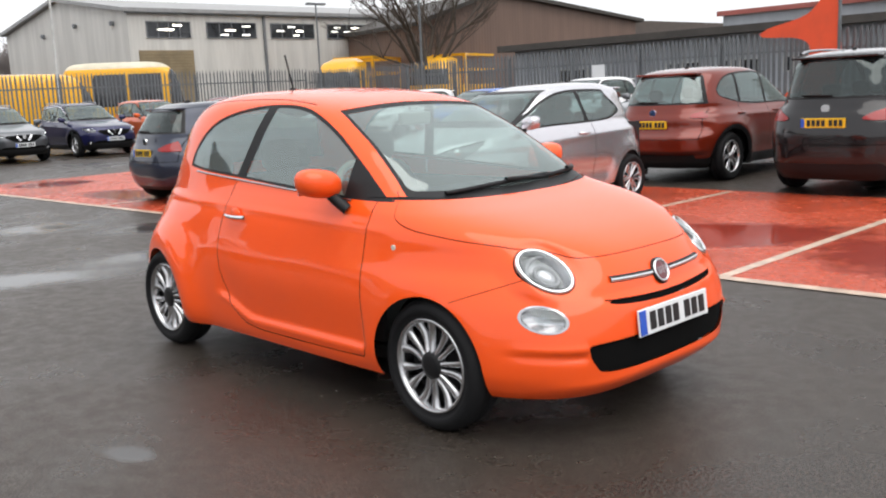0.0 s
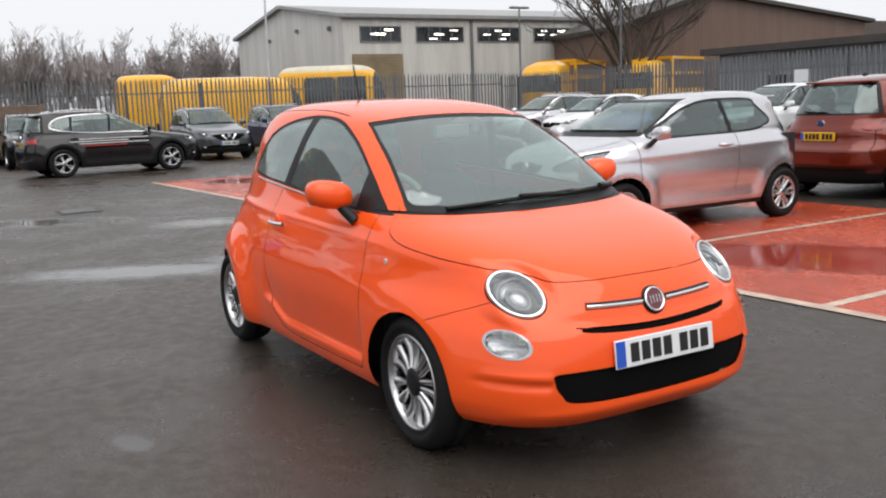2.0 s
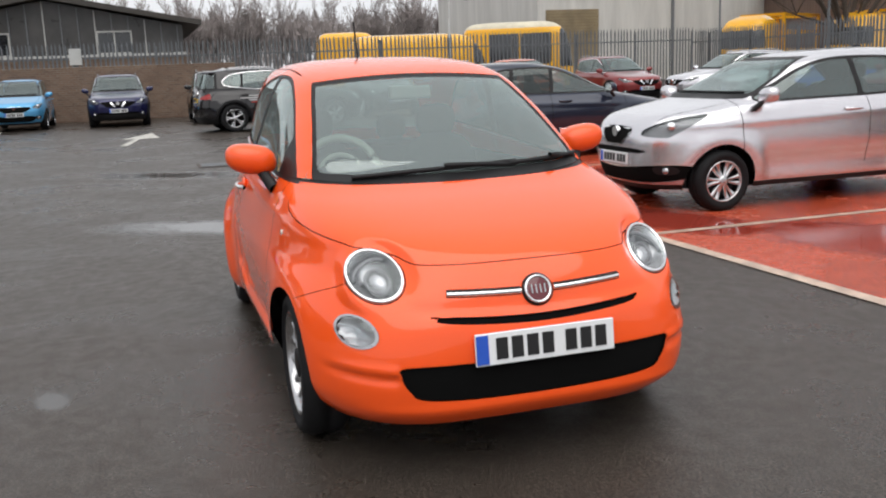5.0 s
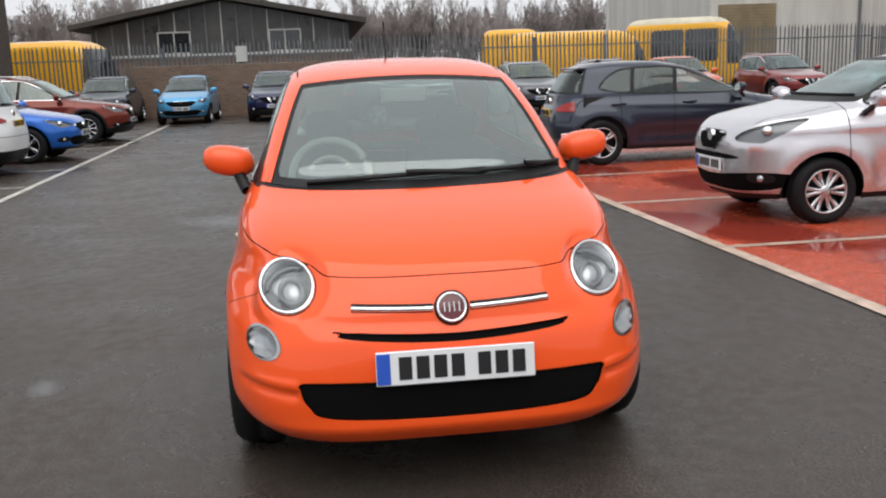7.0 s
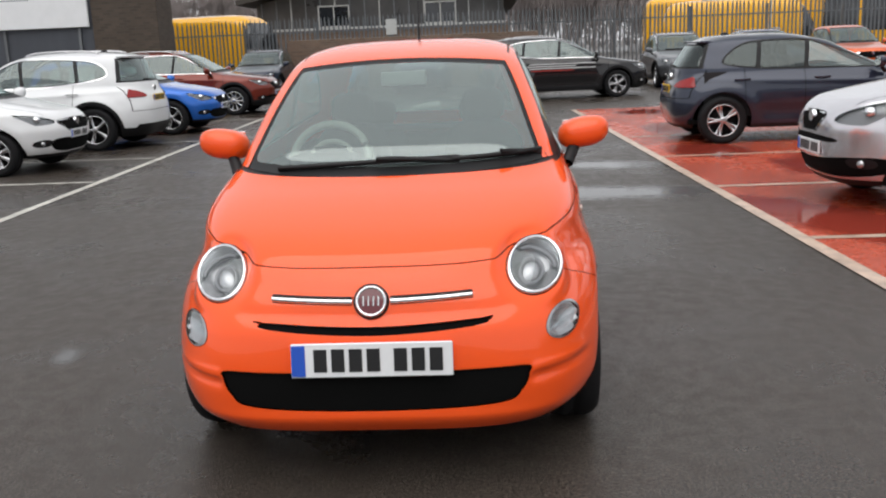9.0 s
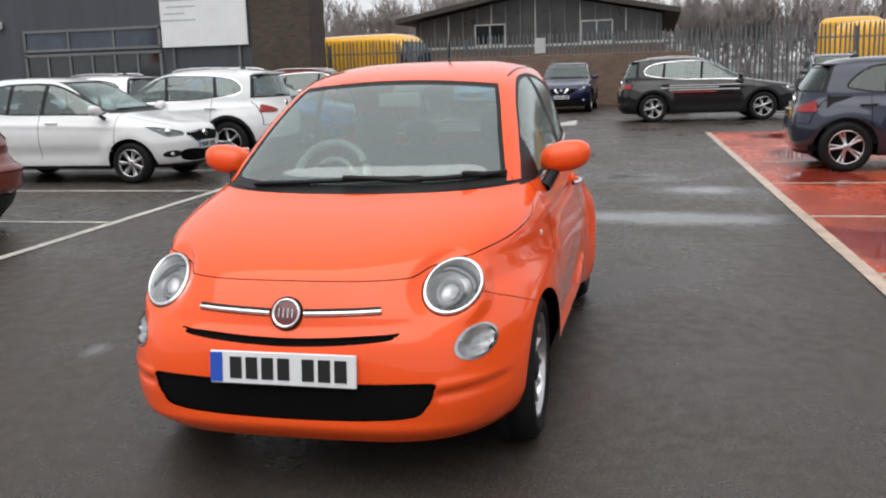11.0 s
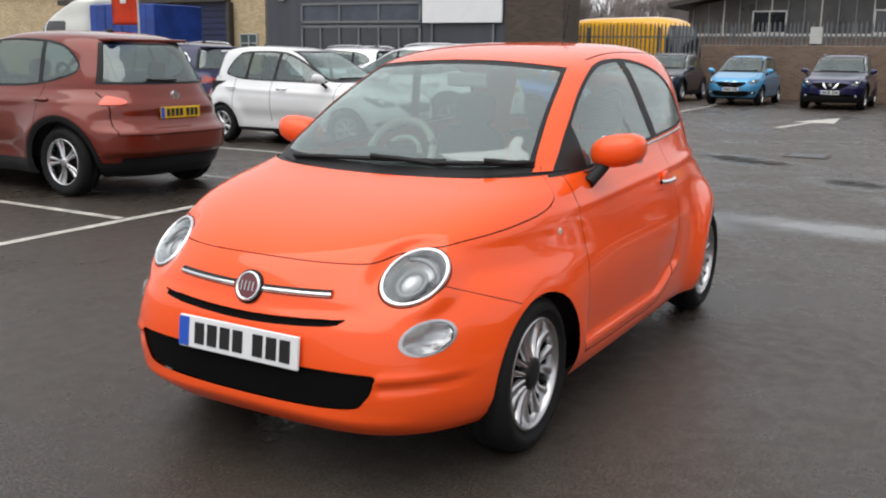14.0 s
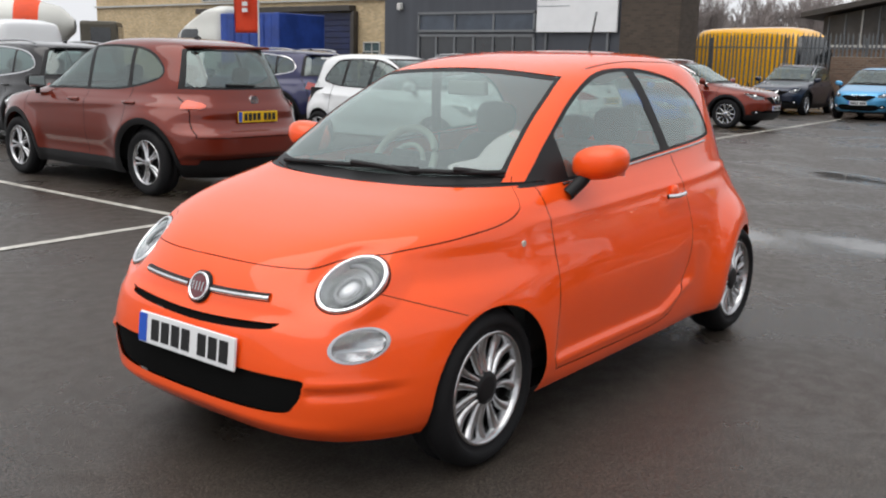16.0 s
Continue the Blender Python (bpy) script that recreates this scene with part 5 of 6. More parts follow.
parked_car("crossover", "rust_red", -2.68, -6.9, -90, "rust-red crossover, wet, parked tail-out in white-lined bay", 0.026, 10, ALLOY, pairs=0.14, lamp_red=ORANGE_LENS, stickers=True, mirror_mat=BLACK_PLASTIC)
parked_car("suv", "navy", -9.6, -12.6, -90, "navy blue SUV in the second row of bays", 0.05)
parked_car("suv", "black", -4.3, -12.6, -90, "black SUV in the second row of bays", 0.05)
parked_car("suv", "silver", -15.6, -12.6, -90, "silver SUV with roof rails in the second row", 0.06)
parked_car("crossover", "white", -11.2, 16.5, -90, "white crossover parked beneath the steel fence", 0.05)
parked_car("suv", "grey", -8.4, 16.5, -90, "grey SUV parked beneath the steel fence", 0.06)
parked_car("low_hatch", "blue", -15.6, 17, -90, "blue hatchback parked beneath the steel fence", 0.06)
parked_car("low_hatch", "red", -13.2, 17, -90, "dark red hatchback parked beneath the steel fence", 0.06)
parked_car("round_hatch", "white", -18.5, 17, -90, "small white hatchback parked beneath the steel fence", 0.06)
parked_car("suv", "silver", -21.2, 17, -90, "silver SUV parked in the fence corner", 0.06)


# ---- fences, buildings, vehicles and trees beyond ----
def clad(name, color, ribs, axis=1, rough=0.45):
    """Profiled sheet cladding with vertical ribs and rain streaks."""
    m, t, p = nodes_of(name)
    pos = t.nodes.new("ShaderNodeNewGeometry").outputs["Position"]
    sep = t.nodes.new("ShaderNodeSeparateXYZ")
    link(t, pos, sep.inputs[0])
    run = calc(t, "ADD", sep.outputs[0], sep.outputs[1])
    wave = calc(t, "SINE", calc(t, "MULTIPLY", run, 2 * math.pi / ribs))
    stretch = t.nodes.new("ShaderNodeMapping")
    stretch.inputs["Scale"].default_value = (1.2, 1.2, 0.12)
    link(t, pos, stretch.inputs["Vector"])
    streak = noise_node(t, stretch.outputs[0], 1.3, 5)
    col = mix(t, ramp(t, streak, 0.3, 0.75), tuple(c * 0.86 for c in color), tuple(min(1, c * 1.08) for c in color))
    link(t, col, p.inputs["Base Color"])
    p.inputs["Roughness"].default_value = rough
    bump(t, p, wave, 0.15, 0.03)
    return m


def brickwork(name, color, mortar):
    m, t, p = nodes_of(name)
    pos = t.nodes.new("ShaderNodeNewGeometry").outputs["Position"]
    sep = t.nodes.new("ShaderNodeSeparateXYZ")
    link(t, pos, sep.inputs[0])
    com = t.nodes.new("ShaderNodeCombineXYZ")
    link(t, calc(t, "ADD", sep.outputs[0], sep.outputs[1]), com.inputs[0])
    link(t, sep.outputs[2], com.inputs[1])
    br = t.nodes.new("ShaderNodeTexBrick")
    link(t, com.outputs[0], br.inputs["Vector"])
    br.inputs["Scale"].default_value = 1.0
    br.inputs["Brick Width"].default_value, br.inputs["Row Height"].default_value, br.inputs["Mortar Size"].default_value = 0.225, 0.075, 0.008
    br.inputs["Color1"].default_value = (*color, 1)
    br.inputs["Color2"].default_value = (*(c * 0.65 for c in color), 1)
    br.inputs["Mortar"].default_value = (*mortar, 1)
    big = noise_node(t, pos, 0.8, 4)
    link(t, mix(t, ramp(t, big, 0.35, 0.7, 0.0, 0.4), br.outputs["Color"], tuple(c * 0.5 for c in color)), p.inputs["Base Color"])
    p.inputs["Roughness"].default_value = 0.8
    return m


CLAD_GREY = clad("pale_grey_cladding", (0.60, 0.585, 0.55), 0.3)
CLAD_DARK = clad("charcoal_cladding", (0.062, 0.068, 0.082), 0.4)
CLAD_SLATE = clad("slate_grey_cladding", (0.38, 0.40, 0.43), 0.3)
CLAD_BROWN = clad("brown_cladding", (0.16, 0.10, 0.075), 0.3)
CLAD_ROOF = clad("grey_roof_sheeting", (0.3, 0.3, 0.3), 0.35)
BRICK = brickwork("brown_brick", (0.20, 0.12, 0.08), (0.22, 0.20, 0.17))
BUFF = brickwork("buff_brick", (0.66, 0.50, 0.29), (0.55, 0.46, 0.33))
WOOD_DARK = surface("dark_roof_edge", (0.055, 0.048, 0.042), 0.6, var=0.3, big=2)
WINDOW_DARK = surface("dark_window_pane", (0.025, 0.028, 0.032), 0.08, var=0.3, big=0.8, relief=0, spec=0.8)
FRAME_PALE = surface("pale_window_frame", (0.5, 0.5, 0.48), 0.5, var=0.1)
FRAME_GREY = surface("grey_window_frame", (0.16, 0.17, 0.18), 0.5, var=0.1)
YELLOW = paint("yellow_coach_paint", (0.80, 0.40, 0.01), 0.0, 0.4)
BLUE_SHEET = surface("blue_lorry_curtain", (0.02, 0.06, 0.30), 0.45, var=0.3, big=1.5, fine=8, relief=0.3)
ORANGE_CLOTH = surface("orange_red_banner_cloth", (0.80, 0.09, 0.03), 0.7, var=0.1, fine=200)
BOARD = surface("white_sign_board", (0.80, 0.81, 0.82), 0.4, var=0.04)
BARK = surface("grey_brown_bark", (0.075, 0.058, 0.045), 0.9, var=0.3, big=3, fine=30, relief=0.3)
# far twigs: distance haze is put into this pale base colour
HAZED_TWIG = surface("haze_pale_far_twigs", (0.33, 0.29, 0.28), 0.9, var=0.3, big=0.4, relief=0)
TUBE_LIGHT = glow("lit_fluorescent_tube", (1.0, 0.97, 0.9), 2.2)
MAST = surface("white_painted_mast", (0.6, 0.6, 0.58), 0.5, var=0.2)
CAB_WHITE = paint("white_lorry_paint", (0.62, 0.62, 0.58), 0.0, 0.4)


def fence(name, a, b, label, top=2.7, w=0.034):
    """Palisade fence: posts, two rails, pointed pales."""
    a, b = Vector(a), Vector(b)
    n = (b - a).length
    ang = math.degrees(math.atan2(b.y - a.y, b.x - a.x))
    f = thing(name, pose(a.x, a.y, 0, 0, 0, ang), label, "fence", kind="structure")
    count = int(n / 0.155)
    ring = [(-w, 0.0), (-w * 0.35, 0.016), (w * 0.35, 0.016), (w, 0.0), (w * 0.35, 0.008), (-w * 0.35, 0.008)]
    V = [(u, v, q) for q in (0.06, top - 0.16) for u, v in ring] + [(0, 0.008, top)]
    F = []
    for j in range(6):
        F += [(j, (j + 1) % 6, 6 + (j + 1) % 6), (j, 6 + (j + 1) % 6, 6 + j), (6 + j, 6 + (j + 1) % 6, 12)]
    first = link_mesh("pale", V, F, STEEL, f, smooth=False)
    first.location = (0.03, 0, 0)
    for k in range(1, count):
        pale = new("pale", first.data)
        pale.parent = f
        pale.matrix_basis = pose(0.155 * k + 0.03, 0, 0.012 * math.sin(k * 3.1), 0, 0.7 * math.sin(k * 7.3), 0)
    for z in (0.5, top - 0.55):
        part("rail", boxes([(n / 2, -0.03, z, n, 0.05, 0.05)]), STEEL, f)
    for k in range(int(n / 2.75) + 1):
        part("post", boxes([(2.75 * k, -0.08, (top - 0.2) / 2, 0.1, 0.06, top - 0.2)], 0.004), STEEL, f)
    return f


back_fence = fence("fence_back", (-30.4, 21.5), (-30.4, -14.2), "tall grey steel palisade fence behind the cars", 2.72)
side_fence = fence("fence_side", (12, 21.2), (-30.4, 21.5), "tall grey steel palisade fence along the car park", 2.62, 0.052)
WALL_A, WALL_B, WALL_H = -7.05, 2.2, 1.88
part("kerb_wall", boxes([(-30.22, (WALL_A + WALL_B) / 2, WALL_H / 2, 0.15, WALL_B - WALL_A, WALL_H)], 0.01), BRICK)
tagged(bpy.data.objects["kerb_wall"], "brown brick wall along the foot of the steel fence", "wall", kind="structure")


def prism(name, profile, depth, m, mat, parent, label=""):
    """An outline in y and z drawn out along -x."""
    bm = bmesh.new()
    front = [bm.verts.new((0, y, z)) for y, z in profile]
    back = [bm.verts.new((-depth, y, z)) for y, z in profile]
    bm.faces.new(front)
    bm.faces.new(back[::-1])
    for k in range(len(profile)):
        j = (k + 1) % len(profile)
        bm.faces.new((front[k], back[k], back[j], front[j]))
    bmesh.ops.recalc_face_normals(bm, faces=bm.faces)
    ob = part(name, bm, mat, parent, label)
    ob.matrix_basis = m
    return ob


def window(parent, x, y0, y1, z0, z1, cols=3, rows=1, pane=WINDOW_DARK, frame_mat=FRAME_GREY, bar=0.06, lights=0, sill=True):
    """A window set in a wall that faces +x: frame and single panes."""
    w = new("window")
    w.parent = parent
    w.matrix_basis = pose(x, 0, 0)
    fr = [(0.03, (y0 + y1) / 2, z, 0.1, y1 - y0 + bar, bar) for z in (z0, z1)] + [(0.03, y, (z0 + z1) / 2, 0.1, bar, z1 - z0) for y in (y0, y1)]
    fr += [(0.03, y0 + (y1 - y0) * k / cols, (z0 + z1) / 2, 0.08, bar * 0.8, z1 - z0) for k in range(1, cols)]
    fr += [(0.03, (y0 + y1) / 2, z0 + (z1 - z0) * k / rows, 0.07, y1 - y0, bar * 0.8) for k in range(1, rows)]
    part("window_frame", boxes(fr), frame_mat, w)
    dy, dz = (y1 - y0) / cols, (z1 - z0) / rows
    for c in range(cols):
        for r in range(rows):
            part("pane", boxes([(0.01, y0 + dy * (c + 0.5), z0 + dz * (r + 0.5), 0.02, dy - 0.02, dz - 0.02)]), pane, w)
    rng = random.Random(int(y0 * 100))
    for k in range(lights):
        yy, zz = y0 + (y1 - y0) * rng.uniform(0.08, 0.75), z0 + (z1 - z0) * rng.choice((0.2, 0.5, 0.78))
        part("ceiling_tube", boxes([(0.024, yy + 0.3, zz, 0.006, 0.65, 0.09)]), TUBE_LIGHT, w)
    return w


# pale warehouse
wh = thing("warehouse", pose(-55, 25.2, 0), "pale grey clad warehouse with strip windows and roller shutter", "building")
prism("wall", [(0, 0), (60, 0), (60, 7.55), (0, 7.55)], 22, pose(0, 0, 0), CLAD_GREY, wh)
bm = bmesh.new()
rp = [[bm.verts.new((x, y, z)) for x, z in ((0.35, 7.5), (-11, 9.2), (-22.35, 7.5), (-22.35, 7.75), (-11, 9.45), (0.35, 7.75))] for y in (-0.4, 60.4)]
for k in range(6):
    bm.faces.new((rp[0][k], rp[0][(k + 1) % 6], rp[1][(k + 1) % 6], rp[1][k]))
bm.faces.new(rp[0][::-1]), bm.faces.new(rp[1])
bmesh.ops.recalc_face_normals(bm, faces=bm.faces)
part("roof", bm, CLAD_ROOF, wh)
bm = bmesh.new()
bm.faces.new([bm.verts.new(p) for p in ((0, -0.004, 7.5), (-11, -0.004, 9.2), (-22, -0.004, 7.5))])
part("gable", bm, CLAD_GREY, wh)
part("gutter", boxes([(0.15, 30, 7.48, 0.2, 60.4, 0.16)]), FRAME_GREY, wh)
for y0, y1 in ((1.3, 4.5), (5.8, 9.8), (11.1, 15.0), (16.3, 20.2), (21.6, 25.5), (27, 31)):
    window(wh, 0.0, y0, y1, 5.85, 6.9, 4, 1, lights=5)
shutter = part("roller_shutter", boxes([(0.04, 2.6, 2.5, 0.06, 4.0, 5.0)]), surface("tan_shutter", (0.25, 0.19, 0.11), 0.5, var=0.2, big=1), wh)
part("shutter_slats", boxes([(0.08, 2.6, 3.0 + 0.2 * k, 0.03, 3.9, 0.1) for k in range(10)]), surface("tan_shutter_slat", (0.28, 0.22, 0.13), 0.5, var=0.2, big=1), shutter)
part("downpipe", boxes([(0.1, 10.5, 3.7, 0.16, 0.16, 7.4)]), FRAME_GREY, wh)
for k in range(3):
    part("floodlight", boxes([(-2 - 6 * k, -0.15, 6.9 + 0.3 * (k == 1), 0.3, 0.25, 0.3)], 0.04), FRAME_GREY, wh)

# hall with a glazed gable
hall = thing("gabled_hall", pose(-45, -5.3, 0), "low brown hall with glazed gable front and shallow roof", "building")
prism("wall", [(-6.7, 0), (6.7, 0), (6.7, 2.6), (-6.7, 2.6)], 30, pose(0, 0, 0), BRICK, hall)
prism("gable_glazing", [(-6.5, 2.6), (6.5, 2.6), (6.5, 4.0), (0, 5.3), (-6.5, 4.0)], 29.5, pose(-0.15, 0, 0), surface("dusty_dark_glazing", (0.075, 0.072, 0.07), 0.3, var=0.4, big=0.6), hall)
for k in range(-8, 9):
    y = 0.78 * k
    top = 4.0 + 1.3 * (1 - abs(y) / 6.5) - 0.05
    part("mullion", boxes([(-0.1, y, (2.6 + top) / 2, 0.12, 0.055, top - 2.6)]), FRAME_PALE if k % 3 == 0 else FRAME_GREY, hall)
for y in (-2.4, 3.2):
    window(hall, 0.0, y - 0.8, y + 0.8, 2.7, 3.75, 2, 1, frame_mat=FRAME_PALE, bar=0.07)
part("sill_band", boxes([(0.03, 0, 2.6, 0.2, 13.2, 0.12)]), FRAME_PALE, hall)
prism("roof", [(-7.4, 3.95), (-7.4, 4.2), (0, 5.62), (7.4, 4.2), (7.4, 3.95), (0, 5.35)], 31, pose(0.7, 0, 0), WOOD_DARK, hall)

# charcoal showroom with a white sign board
show = thing("showroom", pose(-22, 0, 0), "charcoal clad showroom with dark strip windows", "building")
bm = bmesh.new()
foot = [(0, -20.4), (0, -10.9), (-15, -17.5), (-15, -27)]
lo, up = [bm.verts.new((x, y, 0)) for x, y in foot], [bm.verts.new((x, y, 6.5)) for x, y in foot]
for k in range(4):
    bm.faces.new((lo[k], lo[(k + 1) % 4], up[(k + 1) % 4], up[k]))
bm.faces.new(up)
bmesh.ops.recalc_face_normals(bm, faces=bm.faces)
part("wall", bm, CLAD_DARK, show)
part("brick_pier", boxes([(-0.6, -9.95, 3.2, 1.3, 1.9, 6.4)], 0.01), brickwork("dark_brick", (0.085, 0.062, 0.045), (0.07, 0.06, 0.05)), show)
window(show, 0.0, -18.75, -13.95, 2.45, 3.05, 3, 1, pane=surface("blue_grey_pane", (0.06, 0.075, 0.10), 0.1, var=0.2, relief=0), bar=0.08)
window(show, 0.0, -18.75, -13.95, 0.1, 2.3, 6, 1, bar=0.08)
part("wall_lamp", boxes([(0.1, -19.6, 3.3, 0.16, 0.2, 0.25)], 0.03), MAST, show)
sign = thing("sign_board", pose(-21.9, -12.4, 0), "white sign board with rows of small grey text", "sign")
part("board", boxes([(0, 0, 3.55, 0.08, 2.85, 2.3)], 0.01), BOARD, sign)
part("text_bars", boxes([(0.045, -0.95 + 0.12 * (k % 3), 4.0 - 0.2 * k, 0.004, 0.7 + 0.25 * ((k * 5) % 3), 0.035) for k in range(5)]), surface("grey_ink", (0.4, 0.42, 0.44), 0.6, relief=0), sign)
for y in (-1.1, 1.1):
    part("post", boxes([(-0.06, y, 1.2, 0.06, 0.08, 2.4)]), STEEL, sign)

# buff brick office block
office = thing("office_block", pose(-32, -29.1, 0), "buff brick office block with pale framed windows", "building")
prism("wall", [(-26, 0), (0, 0), (0, 9), (-26, 9)], 14, pose(0, 0, 0), BUFF, office)
for y0, y1, z0, z1, c in ((-0.73, -0.1, 4.4, 5.9, 1), (-3.7, -2.2, 4.6, 6.1, 2), (-7.5, -5.1, 4.9, 6.3, 3), (-10.0, -9.0, 5.0, 6.3, 1), (-14.7, -11.2, 4.6, 6.4, 5), (-26.4, -24.3, 5.7, 7.0, 3), (-1.6, -0.5, 1.4, 2.3, 2)):
    window(office, 0.0, y0, y1, z0, z1, c, 2, frame_mat=FRAME_PALE, pane=surface("sky_pane", (0.10, 0.14, 0.15), 0.08, var=0.3, relief=0), bar=0.07)
part("fascia", boxes([(0.1, -13, 4.45, 0.12, 26, 0.1)]), FRAME_PALE, office)
part("canopy_beam", boxes([(0.25, -8.5, 4.0, 0.5, 12.6, 0.3)], 0.02), WOOD_DARK, office, "dark beam over the loading bay")
part("bay_post", boxes([(0.2, -2.15, 1.95, 0.35, 0.25, 3.8)], 0.02), WOOD_DARK, office)
shutter_blue = surface("navy_shutter", (0.012, 0.02, 0.075), 0.45, var=0.3, big=1.2)
bay = part("loading_shutter", boxes([(0.06, -4.8, 1.9, 0.1, 4.9, 3.8)]), shutter_blue, office, "dark blue slatted loading shutter")
for k in range(12):
    part("slat", boxes([(0.12, -4.8, 0.25 + 0.3 * k, 0.05, 4.8, 0.22)], 0.01), shutter_blue, bay)
brickhut = thing("brick_outbuilding", pose(-48, -68, 0), "low red-brown brick outbuilding with grey roof", "building")
prism("wall", [(-9, 0), (9, 0), (9, 4.6), (-9, 4.6)], 10, pose(0, 0, 0), BRICK, brickhut)
prism("roof", [(-9.4, 4.6), (9.4, 4.6), (9.4, 5.0), (0, 5.8), (-9.4, 5.0)], 10.4, pose(0.2, 0, 0), CLAD_ROOF, brickhut)

# long slate-grey unit behind the side fence, brown shed, white unit
unit = thing("low_unit", pose(0, 30, 0), "low slate-grey industrial unit with red fascia", "building")
part("wall", boxes([(-8.5, 4, 1.55, 34, 8, 3.1)]), CLAD_SLATE, unit)
part("roof_edge", boxes([(-8.5, 3.6, 3.2, 34.6, 9, 0.28)]), WOOD_DARK, unit)
part("upper_wall", boxes([(-5, 7, 3.7, 24, 6, 0.9)]), CLAD_SLATE, unit)
part("red_fascia", boxes([(-5, 3.9, 4.15, 24.4, 0.2, 0.2)]), surface("faded_red_fascia", (0.35, 0.10, 0.08), 0.5, var=0.2), unit)
for x in (-22, -16.5, -14, -11.5, -9, -6, -3, 0):
    w = window(unit, 0, -0.75, 0.75, 1.55, 2.1, 4, 1, frame_mat=FRAME_PALE, bar=0.05, pane=WINDOW_DARK)
    w.matrix_basis = pose(x, -0.02, 0, 0, 0, -90)
white_unit = thing("white_unit", pose(-3.4, 31, 0), "plain white clad building with red edge", "building")
part("wall", boxes([(3, 1.0, 4, 12, 5, 8)]), clad("white_cladding", (0.75, 0.75, 0.72), 0.3), white_unit)
part("corner_trim", boxes([(-3.1, -1.6, 4, 0.5, 0.3, 8)]), surface("dark_red_trim", (0.20, 0.03, 0.02), 0.5), white_unit)
shed = thing("brown_shed", pose(-42, 52.5, 0), "brown clad shed with shallow gable", "building")
prism("wall", [(-11.5, 0), (9, 0), (9, 6.2), (-5, 8.2), (-11.5, 6.0)], 25, pose(0, 0, 0, 0, 0, -12), CLAD_BROWN, shed)
prism("roof", [(-12, 5.9), (-5, 8.2), (9.4, 6.15), (9.4, 6.4), (-5, 8.5), (-12, 6.2)], 26, pose(0.5, 0, 0, 0, 0, -12), WOOD_DARK, shed)
wing = part("side_wing", boxes([(-8, 18, 3.2, 18, 20, 6.4)]), surface("dark_brown_cladding", (0.09, 0.07, 0.06), 0.6, var=0.2), shed)


def coach(name, m, length, height, label, roof_mat, glass_from=1.4, low=False):
    """A coach seen over the fence: rounded body, dark glass band, roof, lamps."""
    c = thing(name, m, label, "coach", "yellow vehicles")
    h, half = height, 1.25
    rows = [(0.35, length / 2 - 0.1, -length / 2 + 0.1, half - 0.05, 8, 8, 0), (0.8, length / 2, -length / 2, half, 8, 8, 0), (1.6, length / 2 - 0.05, -length / 2 + 0.02, half, 8, 8, 0), (h - 0.55, length / 2 - 0.4, -length / 2 + 0.15, half - 0.06, 7, 7, 0), (h - 0.2, length / 2 - 0.75, -length / 2 + 0.35, half - 0.16, 6, 6, 0), (h - 0.06, length / 2 - 1.1, -length / 2 + 0.6, half - 0.4, 4, 4, 0), (h, length / 2 - 1.6, -length / 2 + 1.2, 0.3, 3, 3, 0)]
    sh = Shell(rows, 0.14)
    scr = sh.cut(lambda x, y, z, n: np.maximum.reduce([1.25 - z, z - (h - 0.4), length / 2 - 0.62 - x]))
    panel("windscreen", scr, WINDOW_DARK, c)
    if not low:
        for s in (1, -1):
            for k in range(int(length / 1.6) - 1):
                a = length / 2 - 1.0 - 1.6 * k
                g = sh.cut(lambda x, y, z, n: np.maximum.reduce([np.abs(x - a + 0.75) - 0.74, np.abs(z - (glass_from + h - 0.6) / 2) - (h - 0.6 - glass_from) / 2, 0.5 - s * y]))
                panel("side_window", g, WINDOW_DARK, c)
    panel("roof", sh.cut(lambda x, y, z, n: h - 0.32 - z), roof_mat, c)
    panel("body", (sh.V, sh.N, sh.F), YELLOW, c)
    for s in (1, -1):
        for x in (length / 2 - 2.4, -length / 2 + 2.2):
            wheel(c, x, s * 1.1, 0.48, 0.29, 0.28, 8, ALLOY, taper=(0.05, 0.06), hub=0.12, cap=ALLOY)
    return c


coach("yellow_coach", pose(-37.5, 11.2, 0, 0, 0, 80), 6.4, 2.95, "yellow low-roofed coach parked behind the fence", YELLOW, low=True)
coach("tall_coach", pose(-39.5, 17.2, 0, 0, 0, 62), 5.6, 3.5, "yellow coach with pale roof and dark windows", surface("pale_coach_roof", (0.6, 0.55, 0.42), 0.5, var=0.2))
coach("yellow_coach", pose(-38, -12.3, 0, 0, 0, 75), 6.2, 3.2, "yellow coach body behind the fence near the hall", YELLOW, low=True)
coach("yellow_coach", pose(-62, 13.4, 0, 0, 0, 85), 4.6, 4.1, "far yellow coach beyond the yard", YELLOW, low=True)


